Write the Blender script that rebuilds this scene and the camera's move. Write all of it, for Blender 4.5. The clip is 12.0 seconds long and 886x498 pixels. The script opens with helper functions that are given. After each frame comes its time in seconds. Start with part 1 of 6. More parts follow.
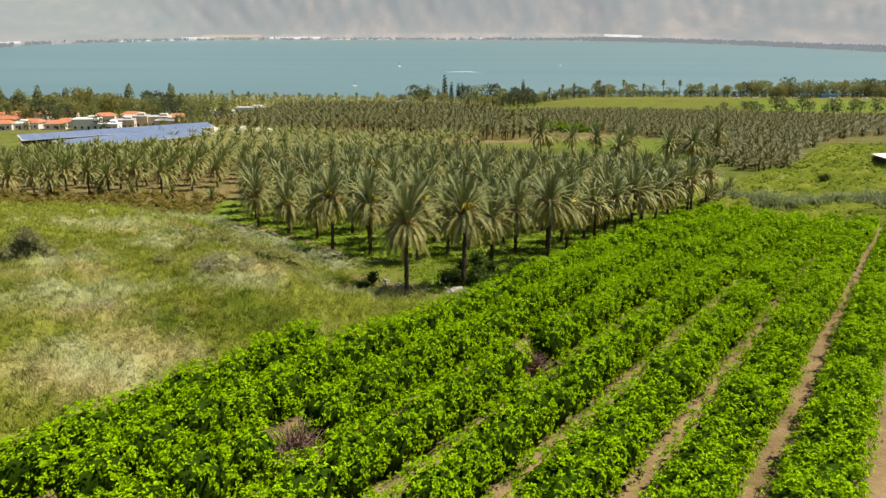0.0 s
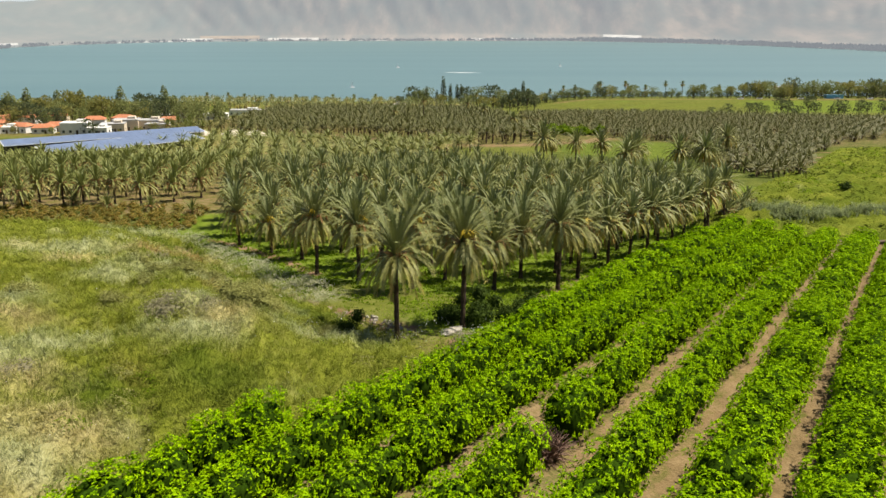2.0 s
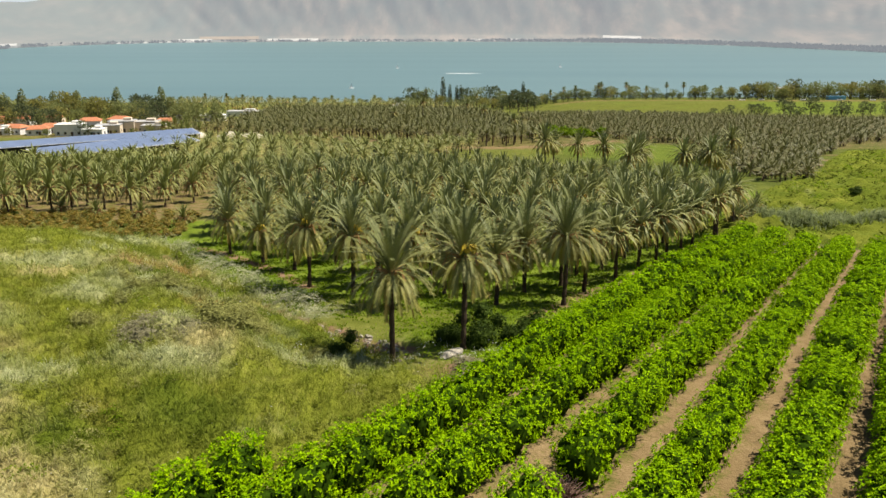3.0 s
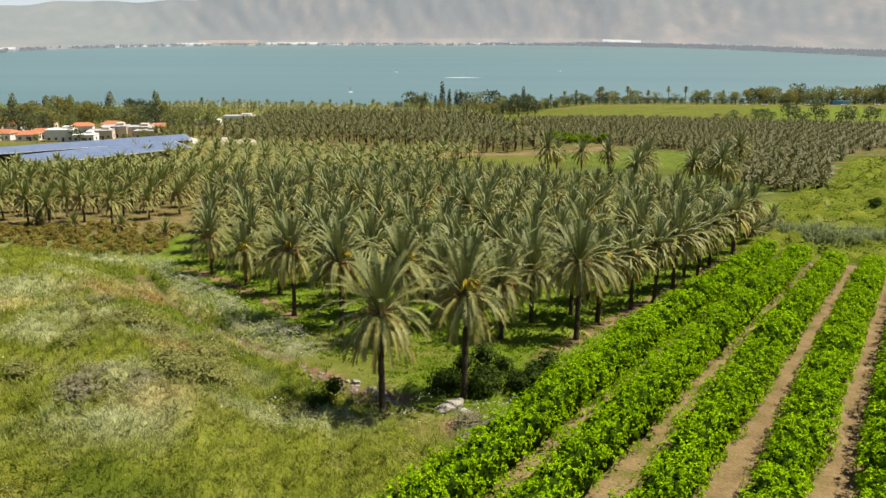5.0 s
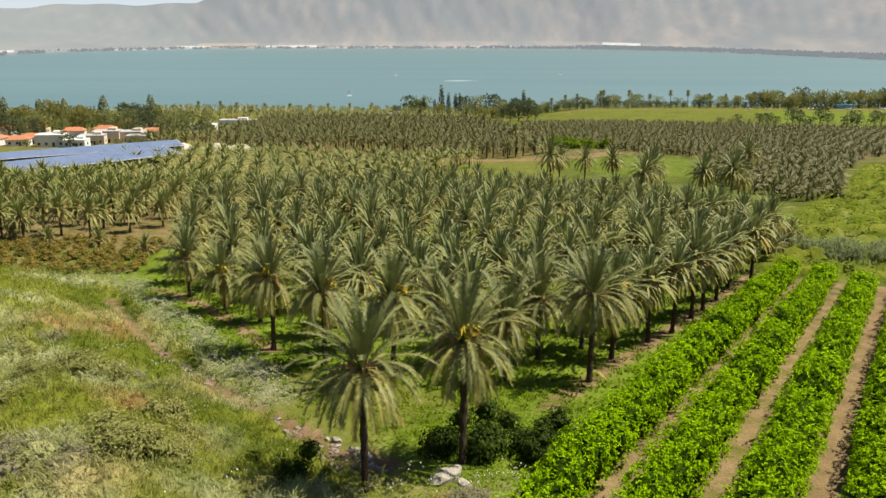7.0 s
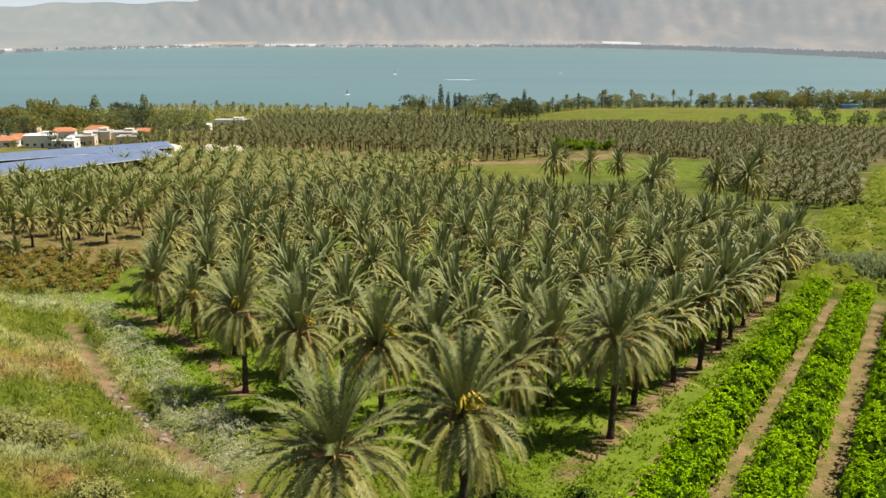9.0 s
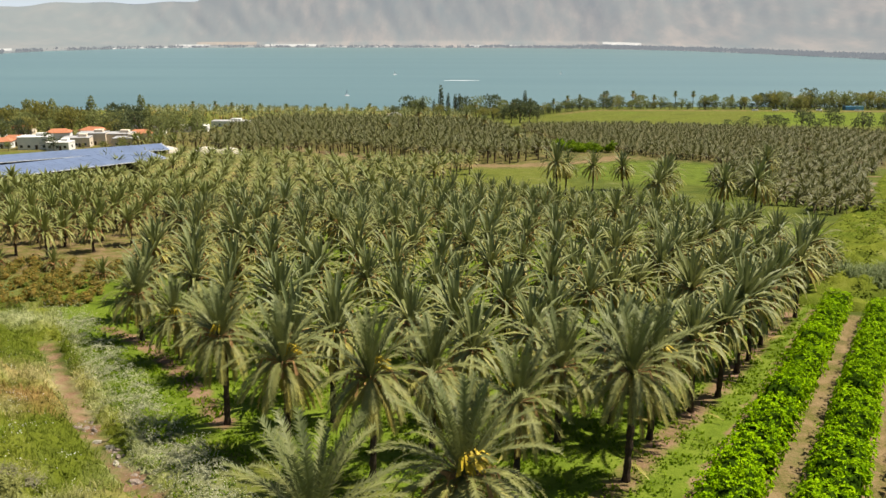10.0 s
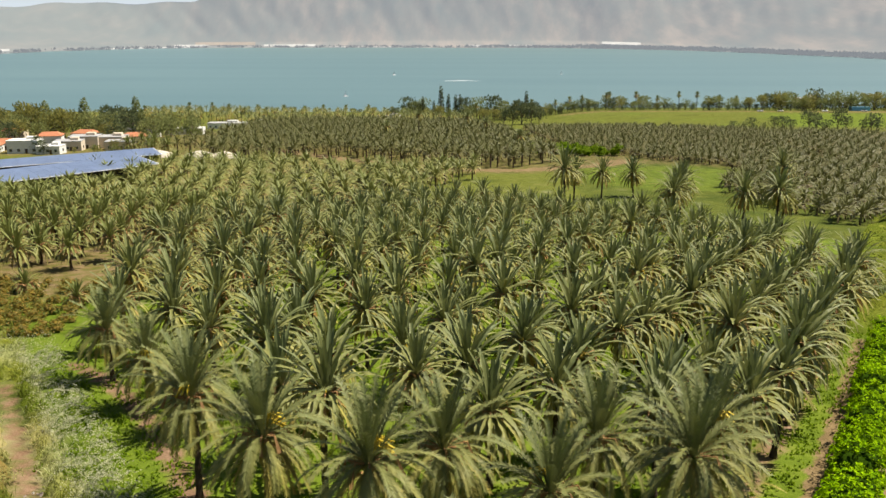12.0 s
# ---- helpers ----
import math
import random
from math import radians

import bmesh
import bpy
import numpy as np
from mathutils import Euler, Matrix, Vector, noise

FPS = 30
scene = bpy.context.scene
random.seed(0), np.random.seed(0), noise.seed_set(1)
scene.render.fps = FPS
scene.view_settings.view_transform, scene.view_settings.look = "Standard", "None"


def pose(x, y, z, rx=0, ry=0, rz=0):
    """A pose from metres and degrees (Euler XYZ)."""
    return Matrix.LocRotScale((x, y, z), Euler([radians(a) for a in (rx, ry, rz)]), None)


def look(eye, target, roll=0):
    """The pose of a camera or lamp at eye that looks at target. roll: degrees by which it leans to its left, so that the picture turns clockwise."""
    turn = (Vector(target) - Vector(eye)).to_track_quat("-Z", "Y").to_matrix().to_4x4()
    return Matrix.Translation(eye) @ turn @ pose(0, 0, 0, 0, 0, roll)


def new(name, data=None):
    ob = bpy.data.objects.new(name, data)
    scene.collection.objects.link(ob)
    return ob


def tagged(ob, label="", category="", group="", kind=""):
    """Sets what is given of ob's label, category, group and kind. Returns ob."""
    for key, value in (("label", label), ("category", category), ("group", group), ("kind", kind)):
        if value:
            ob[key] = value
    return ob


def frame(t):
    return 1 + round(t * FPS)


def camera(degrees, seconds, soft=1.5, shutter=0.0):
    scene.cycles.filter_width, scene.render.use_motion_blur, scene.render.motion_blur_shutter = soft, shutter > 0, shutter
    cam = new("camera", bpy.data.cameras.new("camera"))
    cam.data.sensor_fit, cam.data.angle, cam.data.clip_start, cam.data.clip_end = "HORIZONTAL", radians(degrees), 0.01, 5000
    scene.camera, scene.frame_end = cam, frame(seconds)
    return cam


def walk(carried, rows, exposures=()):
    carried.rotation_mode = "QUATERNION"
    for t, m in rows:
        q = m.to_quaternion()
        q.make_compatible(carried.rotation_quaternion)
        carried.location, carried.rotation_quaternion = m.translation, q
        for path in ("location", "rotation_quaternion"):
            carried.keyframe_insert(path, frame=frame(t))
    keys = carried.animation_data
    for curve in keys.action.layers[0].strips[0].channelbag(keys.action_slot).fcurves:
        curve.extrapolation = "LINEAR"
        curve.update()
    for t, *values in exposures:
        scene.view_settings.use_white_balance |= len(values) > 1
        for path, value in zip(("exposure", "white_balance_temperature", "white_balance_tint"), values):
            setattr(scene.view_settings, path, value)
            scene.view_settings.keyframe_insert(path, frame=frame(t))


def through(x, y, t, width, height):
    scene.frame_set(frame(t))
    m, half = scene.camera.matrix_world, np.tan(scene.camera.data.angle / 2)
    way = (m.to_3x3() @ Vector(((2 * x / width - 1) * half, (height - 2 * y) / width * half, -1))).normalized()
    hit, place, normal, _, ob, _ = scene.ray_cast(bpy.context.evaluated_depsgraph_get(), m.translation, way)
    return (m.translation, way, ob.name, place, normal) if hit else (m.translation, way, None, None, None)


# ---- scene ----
cam = camera(56.80, 12.0)
# seconds, place, then the degrees of pitch, roll and yaw
ROWS = [
    (0, 0.000, 0.000, 25.000, -15.238, -0.047, -0.000),
    (0.5, 0.101, 2.981, 24.912, -15.265, -0.004, -0.013),
    (1, 0.184, 5.973, 24.862, -15.269, 0.042, -0.021),
    (1.5, 0.254, 8.920, 24.837, -15.224, 0.060, -0.031),
    (2, 0.313, 11.767, 24.817, -15.193, 0.082, -0.040),
    (2.5, 0.330, 14.453, 24.767, -15.189, 0.083, -0.067),
    (3, 0.344, 16.947, 24.706, -15.145, 0.058, -0.075),
    (5, 0.468, 26.086, 24.570, -14.889, 0.013, -0.124),
    (5.5, 0.524, 28.322, 24.556, -14.844, 0.021, -0.133),
    (6, 0.595, 30.533, 24.552, -14.786, 0.038, -0.154),
    (6.5, 0.694, 32.777, 24.548, -14.722, 0.034, -0.151),
    (7, 0.804, 35.119, 24.501, -14.687, -0.002, -0.155),
    (9, 1.055, 45.359, 24.321, -14.774, -0.041, -0.187),
    (9.5, 1.118, 48.094, 24.342, -14.753, -0.078, -0.185),
    (10, 1.148, 50.878, 24.374, -14.743, -0.118, -0.189),
    (10.5, 1.131, 53.589, 24.406, -14.742, -0.082, -0.199),
    (11, 1.015, 56.194, 24.459, -14.751, -0.021, -0.219),
    (11.5, 0.738, 58.654, 24.497, -14.775, 0.005, -0.255),
    (12, 0.376, 61.011, 24.516, -14.753, -0.041, -0.235),
]
walk(cam, [(t, pose(x, y, z, 90 + pitch, 0, yaw) @ pose(0, 0, 0, 0, 0, -roll)) for t, x, y, z, pitch, roll, yaw in ROWS], [(0, 0.7), (12, 0.7)])
# ---- light ----
SUN_ELEVATION, SUN_AZIMUTH = 60.0, 74.0  # degrees; azimuth clockwise from the way ahead
world = bpy.data.worlds.new("sky")
scene.world = world
world.use_nodes = True
sky = world.node_tree.nodes.new("ShaderNodeTexSky")
sky.sky_type = "NISHITA"
sky.sun_disc = False
sky.sun_elevation, sky.sun_rotation = radians(SUN_ELEVATION), radians(SUN_AZIMUTH)
sky.dust_density, sky.air_density, sky.ozone_density = 0.8, 1.0, 1.2
world.node_tree.links.new(sky.outputs[0], world.node_tree.nodes["Background"].inputs[0])
world.node_tree.nodes["Background"].inputs[1].default_value = 0.050
sun = new("sun", bpy.data.lights.new("sun", "SUN"))
sun.data.energy, sun.data.angle, sun.data.color = 5.0, radians(0.6), (1.0, 0.93, 0.80)
sa, se = radians(SUN_AZIMUTH), radians(SUN_ELEVATION)
sun.matrix_world = look((0, 0, 0), (-math.sin(sa) * math.cos(se), -math.cos(sa) * math.cos(se), -math.sin(se)))
sun.location = (200, 0, 300)


# ---- materials ----
class Nodes:
    """Short hand for a node material."""

    def __init__(self, name, rough=0.8, spec=0.3):
        self.m = bpy.data.materials.new(name)
        self.m.use_nodes = True
        self.t = self.m.node_tree
        self.b = self.t.nodes["Principled BSDF"]
        self.b.inputs["Roughness"].default_value = rough
        self.b.inputs["Specular IOR Level"].default_value = spec
        self.out = self.t.nodes["Material Output"]

    def add(self, kind, **inputs):
        n = self.t.nodes.new("ShaderNode" + kind)
        for k, v in inputs.items():
            key = int(k[1:]) if k[0] == "i" and k[1:].isdigit() else k
            if isinstance(v, bpy.types.NodeSocket):
                self.t.links.new(v, n.inputs[key])
            else:
                n.inputs[key].default_value = v
        return n

    def link(self, a, b):
        self.t.links.new(a, b)

    def place(self):
        return self.add("NewGeometry").outputs["Position"]

    def noise(self, scale, detail=4.0, vec=None, rough=0.55):
        n = self.add("TexNoise", Scale=scale, Detail=detail, Roughness=rough)
        self.link(vec if vec else self.place(), n.inputs["Vector"])
        return n.outputs["Fac"]

    def ramp(self, fac, stops):
        n = self.add("ValToRGB")
        r = n.color_ramp
        while len(r.elements) < len(stops):
            r.elements.new(0.5)
        for e, (p, c) in zip(r.elements, stops):
            e.position, e.color = p, (*c, 1) if len(c) == 3 else c
        self.link(fac, n.inputs[0])
        return n.outputs[0]

    def mix(self, fac, a, b, mode="MIX"):
        n = self.t.nodes.new("ShaderNodeMix")
        n.data_type, n.blend_type = "RGBA", mode
        for k, v in ((0, fac), (6, a), (7, b)):
            if isinstance(v, bpy.types.NodeSocket):
                self.link(v, n.inputs[k])
            elif k == 0:
                n.inputs[k].default_value = v
            else:
                n.inputs[k].default_value = (*v, 1)
        return n.outputs[2]

    def math(self, op, a, b=0.0):
        n = self.t.nodes.new("ShaderNodeMath")
        n.operation = op
        for k, v in ((0, a), (1, b)):
            if isinstance(v, bpy.types.NodeSocket):
                self.link(v, n.inputs[k])
            else:
                n.inputs[k].default_value = v
        return n.outputs[0]

    def attr(self, name):
        n = self.t.nodes.new("ShaderNodeAttribute")
        n.attribute_name = name
        return n

    def island(self):
        return self.add("NewGeometry").outputs["Random Per Island"]

    def obrand(self):
        return self.t.nodes.new("ShaderNodeObjectInfo").outputs["Random"]

    def bump(self, height, strength=0.4, dist=0.05):
        n = self.add("Bump", Strength=strength, Distance=dist)
        self.link(height, n.inputs["Height"])
        self.link(n.outputs[0], self.b.inputs["Normal"])

    def done(self, color):
        if isinstance(color, bpy.types.NodeSocket):
            self.link(color, self.b.inputs["Base Color"])
        else:
            self.b.inputs["Base Color"].default_value = (*color, 1)
        return self.m


def plain(name, color, rough=0.8, spread=0.25, scale=0.6, spec=0.3, metal=0.0, bump=0.2):
    """A surface of one colour with grain and stains at two scales."""
    n = Nodes(name, rough, spec)
    n.b.inputs["Metallic"].default_value = metal
    f = n.math("ADD", n.math("MULTIPLY", n.noise(scale, 3), 0.6), n.math("MULTIPLY", n.noise(scale * 9, 4), 0.4))
    lo, hi = [c * (1 - spread) for c in color], [min(1, c * (1 + spread)) for c in color]
    if bump:
        n.bump(n.noise(scale * 14, 3), bump, 0.04)
    return n.done(n.ramp(f, [(0.3, lo), (0.7, hi)]))


def leaf_material(name, young, old, rough=0.5, spec=0.2, through=0.35, patch=0.25):
    """Foliage: each leaf its own tone, whole plants differ a little, light shines through."""
    n = Nodes(name, rough, spec)
    c = n.ramp(n.island(), [(0.0, old), (0.45, [(a + b) / 2 for a, b in zip(young, old)]), (1.0, young)])
    v = n.math("ADD", n.math("MULTIPLY", n.obrand(), 0.35), n.math("MULTIPLY", n.noise(patch, 2), 0.5))
    c = n.mix(0.55, c, n.ramp(v, [(0.2, (0.68, 0.72, 0.66)), (0.6, (1.0, 1.0, 1.0))]), "MULTIPLY")
    n.done(c)
    tr = n.add("BsdfTranslucent")
    n.link(c, tr.inputs["Color"])
    mx = n.add("MixShader", Fac=through)
    n.link(n.b.outputs[0], mx.inputs[1])
    n.link(tr.outputs[0], mx.inputs[2])
    n.link(mx.outputs[0], n.out.inputs[0])
    return n.m


def frond_material(name, fresh, aged, dry):
    """Palm leaf: the attribute age runs from the upright young fronds to the dry hanging skirt."""
    n = Nodes(name, 0.5, 0.2)
    a = n.attr("age").outputs["Fac"]
    a = n.math("ADD", a, n.math("MULTIPLY", n.math("SUBTRACT", n.island(), 0.5), 0.16))
    a = n.math("ADD", a, n.math("MULTIPLY", n.math("SUBTRACT", n.obrand(), 0.5), 0.14))
    c = n.ramp(a, [(0.0, fresh), (0.45, [0.6 * f + 0.4 * g for f, g in zip(fresh, aged)]), (0.72, aged), (0.93, dry)])
    n.done(c)
    tr = n.add("BsdfTranslucent")
    n.link(c, tr.inputs["Color"])
    mx = n.add("MixShader", Fac=0.15)
    n.link(n.b.outputs[0], mx.inputs[1])
    n.link(tr.outputs[0], mx.inputs[2])
    n.link(mx.outputs[0], n.out.inputs[0])
    return n.m


def meadow(n, rough):
    """Colour of the wild growth: green and straw, with silver, rusty, dry and lime stretches by the attribute tint."""
    t = n.attr("tint")
    sep = n.add("SeparateColor")
    n.link(t.outputs["Color"], sep.inputs[0])
    wob = n.math("MULTIPLY", n.math("SUBTRACT", rough, 0.5), 0.9)

    def part_of(channel):
        return n.ramp(n.math("ADD", channel, n.math("MULTIPLY", wob, n.math("ADD", channel, 0.25))), [(0.10, (0, 0, 0)), (0.85, (1, 1, 1))])

    c = n.ramp(rough, [(0.24, (0.075, 0.092, 0.010)), (0.5, (0.138, 0.158, 0.020)), (0.76, (0.225, 0.228, 0.050))])
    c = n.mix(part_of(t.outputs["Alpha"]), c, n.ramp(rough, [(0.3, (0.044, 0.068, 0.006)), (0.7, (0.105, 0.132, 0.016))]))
    c = n.mix(part_of(sep.outputs[2]), c, n.ramp(rough, [(0.3, (0.19, 0.165, 0.06)), (0.7, (0.36, 0.32, 0.16))]))
    c = n.mix(part_of(sep.outputs[1]), c, n.ramp(rough, [(0.3, (0.13, 0.085, 0.028)), (0.7, (0.28, 0.19, 0.075))]))
    c = n.mix(part_of(sep.outputs[0]), c, n.ramp(rough, [(0.3, (0.20, 0.215, 0.10)), (0.7, (0.355, 0.365, 0.22))]))
    return c


def meadow_grass(name, bright, through=0.15):
    n = Nodes(name, 0.8, 0.05)
    n.b.inputs["Roughness"].default_value = 0.9
    f = n.math("ADD", n.math("MULTIPLY", n.noise(0.45, 6, None, 0.65), 0.78), n.math("MULTIPLY", n.island(), 0.22))
    c = n.mix(1.0, meadow(n, f), (bright, bright, bright * 0.95), "MULTIPLY")
    n.done(c)
    tr = n.add("BsdfTranslucent")
    n.link(c, tr.inputs["Color"])
    mx = n.add("MixShader", Fac=through)
    n.link(n.b.outputs[0], mx.inputs[1])
    n.link(tr.outputs[0], mx.inputs[2])
    n.link(mx.outputs[0], n.out.inputs[0])
    return n.m


def growth_material():
    """The closed top of the wild growth: mottled and fuzzy."""
    n = Nodes("wild_growth", 0.95, 0.03)
    mid, fine, grain = n.noise(0.45, 6, None, 0.65), n.noise(3.2, 5, None, 0.7), n.noise(14.0, 4, None, 0.7)
    f = n.math("ADD", n.math("MULTIPLY", mid, 0.5), n.math("ADD", n.math("MULTIPLY", fine, 0.3), n.math("MULTIPLY", grain, 0.2)))
    f = n.math("ADD", n.math("MULTIPLY", n.math("SUBTRACT", f, 0.5), 1.5), 0.5)
    n.bump(n.math("ADD", fine, n.math("MULTIPLY", grain, 0.6)), 0.8, 0.22)
    return n.done(n.mix(1.0, meadow(n, f), (1.25, 1.21, 1.10), "MULTIPLY"))


def ground_material():
    n = Nodes("ground", 0.95, 0.1)
    z = n.attr("zone")
    sep = n.add("SeparateColor")
    n.link(z.outputs["Color"], sep.inputs[0])
    soil, lush, dry = sep.outputs[0], sep.outputs[1], sep.outputs[2]
    red = z.outputs["Alpha"]
    big, mid, fine = n.noise(0.05, 4), n.noise(0.45, 5), n.noise(5.0, 4)
    rough = n.math("ADD", n.math("MULTIPLY", mid, 0.6), n.math("MULTIPLY", fine, 0.4))

    def edge(mask, width=0.12):
        x = n.math("ADD", mask, n.math("MULTIPLY", n.math("SUBTRACT", rough, 0.5), 0.9))
        return n.ramp(x, [(0.5 - width, (0, 0, 0)), (0.5 + width, (1, 1, 1))])

    grass = n.mix(1.0, meadow(n, rough), (0.78, 0.76, 0.78), "MULTIPLY")
    green = n.ramp(rough, [(0.3, (0.062, 0.095, 0.007)), (0.5, (0.110, 0.155, 0.012)), (0.72, (0.17, 0.205, 0.026))])
    straw = n.ramp(rough, [(0.3, (0.16, 0.15, 0.06)), (0.5, (0.27, 0.245, 0.115)), (0.72, (0.38, 0.35, 0.20))])
    earth = n.ramp(rough, [(0.3, (0.105, 0.075, 0.032)), (0.5, (0.185, 0.128, 0.060)), (0.72, (0.27, 0.195, 0.10))])
    clay = n.ramp(rough, [(0.3, (0.095, 0.052, 0.028)), (0.5, (0.18, 0.108, 0.062)), (0.72, (0.28, 0.185, 0.115))])
    c = n.mix(n.math("MULTIPLY", edge(dry, 0.3), 0.3), grass, straw)
    c = n.mix(edge(lush, 0.2), c, green)
    c = n.mix(edge(red, 0.15), c, clay)
    c = n.mix(edge(soil, 0.10), c, earth)
    n.bump(n.math("ADD", mid, n.math("MULTIPLY", fine, 0.5)), 0.7, 0.25)
    return n.done(c)


def water_material():
    n = Nodes("lake_water", 0.38, 0.5)
    p = n.add("Mapping")
    p.inputs["Scale"].default_value = (0.02, 0.15, 1)
    n.link(n.place(), p.inputs["Vector"])
    w = n.noise(1.0, 3, p.outputs[0])
    p2 = n.add("Mapping")
    p2.inputs["Scale"].default_value = (0.0006, 0.006, 1)
    n.link(n.place(), p2.inputs["Vector"])
    v = n.noise(1.0, 3, p2.outputs[0])
    n.bump(w, 0.25, 0.6)
    return n.done(n.ramp(v, [(0.35, (0.092, 0.162, 0.170)), (0.65, (0.116, 0.190, 0.192))]))


def hill_material():
    """The far side of the lake, kilometres of bright haze mixed in as emission."""
    n = Nodes("hazed_far_hills", 0.95, 0.0)
    m = n.add("Mapping")
    m.inputs["Scale"].default_value = (0.011, 0.002, 0.0075)
    m.inputs["Rotation"].default_value = (0, 0.35, 0)
    n.link(n.place(), m.inputs["Vector"])
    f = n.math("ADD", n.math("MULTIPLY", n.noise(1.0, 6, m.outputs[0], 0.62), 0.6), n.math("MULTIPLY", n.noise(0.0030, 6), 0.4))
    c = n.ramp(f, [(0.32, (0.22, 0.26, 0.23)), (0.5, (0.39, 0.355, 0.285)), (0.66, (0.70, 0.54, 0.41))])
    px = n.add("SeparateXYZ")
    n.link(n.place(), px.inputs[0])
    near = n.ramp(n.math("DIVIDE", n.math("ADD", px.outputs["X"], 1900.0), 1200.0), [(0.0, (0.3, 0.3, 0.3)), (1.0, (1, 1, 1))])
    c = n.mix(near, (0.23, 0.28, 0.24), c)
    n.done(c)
    haze_glow = n.add("Emission", Color=(0.515, 0.555, 0.602, 1), Strength=0.43)
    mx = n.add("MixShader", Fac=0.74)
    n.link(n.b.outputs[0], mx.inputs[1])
    n.link(haze_glow.outputs[0], mx.inputs[2])
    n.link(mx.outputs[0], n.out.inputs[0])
    return n.m


def haze_material():
    """Bright hazy air low over the mountains."""
    n = Nodes("sky_haze", 1.0, 0.0)
    z = n.add("SeparateXYZ")
    n.link(n.place(), z.inputs[0])
    c = n.ramp(n.math("DIVIDE", z.outputs["Z"], 420.0), [(0.2, (0.44, 0.485, 0.515)), (0.9, (0.40, 0.455, 0.51))])
    haze_glow = n.add("Emission", Strength=1.0)
    n.link(c, haze_glow.inputs["Color"])
    n.link(haze_glow.outputs[0], n.out.inputs[0])
    return n.m


M_GROWTH = growth_material()
M_GROUND, M_WATER, M_HILL = ground_material(), water_material(), hill_material()
M_FROND = frond_material("date_palm_leaf", (0.140, 0.165, 0.064), (0.345, 0.305, 0.070), (0.38, 0.22, 0.068))
M_FROND_B = frond_material("young_date_palm_leaf", (0.155, 0.178, 0.046), (0.27, 0.255, 0.075), (0.36, 0.27, 0.10))
M_FROND_C = frond_material("orchard_palm_leaf", (0.112, 0.116, 0.034), (0.150, 0.132, 0.040), (0.18, 0.125, 0.048))
M_BARK = plain("palm_bark", (0.075, 0.052, 0.036), 0.95, 0.45, 3.0, 0.1, bump=0.8)
M_STALK = plain("date_stalk", (0.50, 0.36, 0.02), 0.6, 0.25, 4.0)
M_HEART = plain("palm_heart", (0.40, 0.22, 0.09), 0.9, 0.4, 5.0, bump=0.8)
M_CITRUS = leaf_material("citrus_leaf", (0.32, 0.49, 0.0003), (0.095, 0.205, 0.0003), 0.7, 0.03, 0.13, 0.5)
# shade inside the citrus bushes, painted as a near-black green
M_CITRUS_IN = plain("citrus_core_shade", (0.022, 0.045, 0.003), 1.0, 0.5, 6.0, 0.0)
M_WOOD = plain("citrus_trunk", (0.10, 0.07, 0.045), 0.9, 0.3, 6.0)
M_BRUSH = plain("dead_brush", (0.20, 0.125, 0.09), 0.95, 0.35, 5.0)
M_GRASS = meadow_grass("wild_grass", 0.95)
M_BLADE = meadow_grass("grass_blades", 1.5, 0.4)
M_LUSH = leaf_material("fresh_weeds", (0.24, 0.33, 0.015), (0.12, 0.20, 0.008), 0.6, 0.05, 0.5, 0.2)
M_SILVER = leaf_material("silver_grass", (0.60, 0.58, 0.40), (0.36, 0.37, 0.22), 0.8, 0.05, 0.5, 0.2)
M_FLOWER = plain("white_flower", (0.75, 0.76, 0.68), 0.8, 0.1, 4.0, bump=0)
M_SHRUB = leaf_material("grey_shrub_leaf", (0.36, 0.35, 0.12), (0.22, 0.22, 0.066), 0.85, 0.05, 0.3, 0.4)
M_BROWNSHRUB = leaf_material("dark_olive_shrub_leaf", (0.25, 0.24, 0.105), (0.13, 0.13, 0.055), 0.7, 0.1, 0.25, 0.4)
M_DRYSHRUB = leaf_material("dry_shrub_twigs", (0.37, 0.335, 0.21), (0.25, 0.23, 0.13), 0.9, 0.05, 0.45, 0.4)
M_DARKBUSH = leaf_material("dark_bush_leaf", (0.065, 0.10, 0.011), (0.022, 0.042, 0.005), 0.7, 0.08, 0.25, 0.4)
M_RUST = leaf_material("rusty_orchard_leaf", (0.33, 0.205, 0.03), (0.075, 0.125, 0.012), 0.6, 0.3, 0.3, 0.6)
M_REED = leaf_material("reed_leaf", (0.34, 0.37, 0.18), (0.17, 0.21, 0.085), 0.6, 0.05, 0.5, 0.2)
# leaf tones raised: the haze over the distant trees is put into the colour
M_TREE = leaf_material("tree_leaf", (0.33, 0.34, 0.12), (0.15, 0.175, 0.065), 0.6, 0.1, 0.45, 0.05)
M_YELLOWTREE = leaf_material("yellowing_tree_leaf", (0.36, 0.325, 0.09), (0.18, 0.18, 0.06), 0.6, 0.1, 0.45, 0.05)
M_DARKTREE = leaf_material("dark_tree_leaf", (0.16, 0.18, 0.085), (0.065, 0.085, 0.042), 0.6, 0.1, 0.45, 0.05)
M_TRUNK = plain("tree_bark", (0.11, 0.085, 0.065), 0.95, 0.35, 3.0)
M_ROCK = plain("basalt_rock", (0.24, 0.19, 0.155), 0.9, 0.4, 2.0, bump=0.7)
M_PALEROCK = plain("pale_limestone", (0.31, 0.28, 0.225), 0.9, 0.3, 2.0, bump=0.7)
M_PLASTER = plain("cream_plaster", (0.62, 0.52, 0.40), 0.9, 0.12, 0.5)
M_WHITE = plain("white_plaster", (0.72, 0.70, 0.66), 0.85, 0.10, 0.5)
M_TILE = plain("orange_roof_tile", (0.42, 0.165, 0.08), 0.8, 0.3, 1.2)
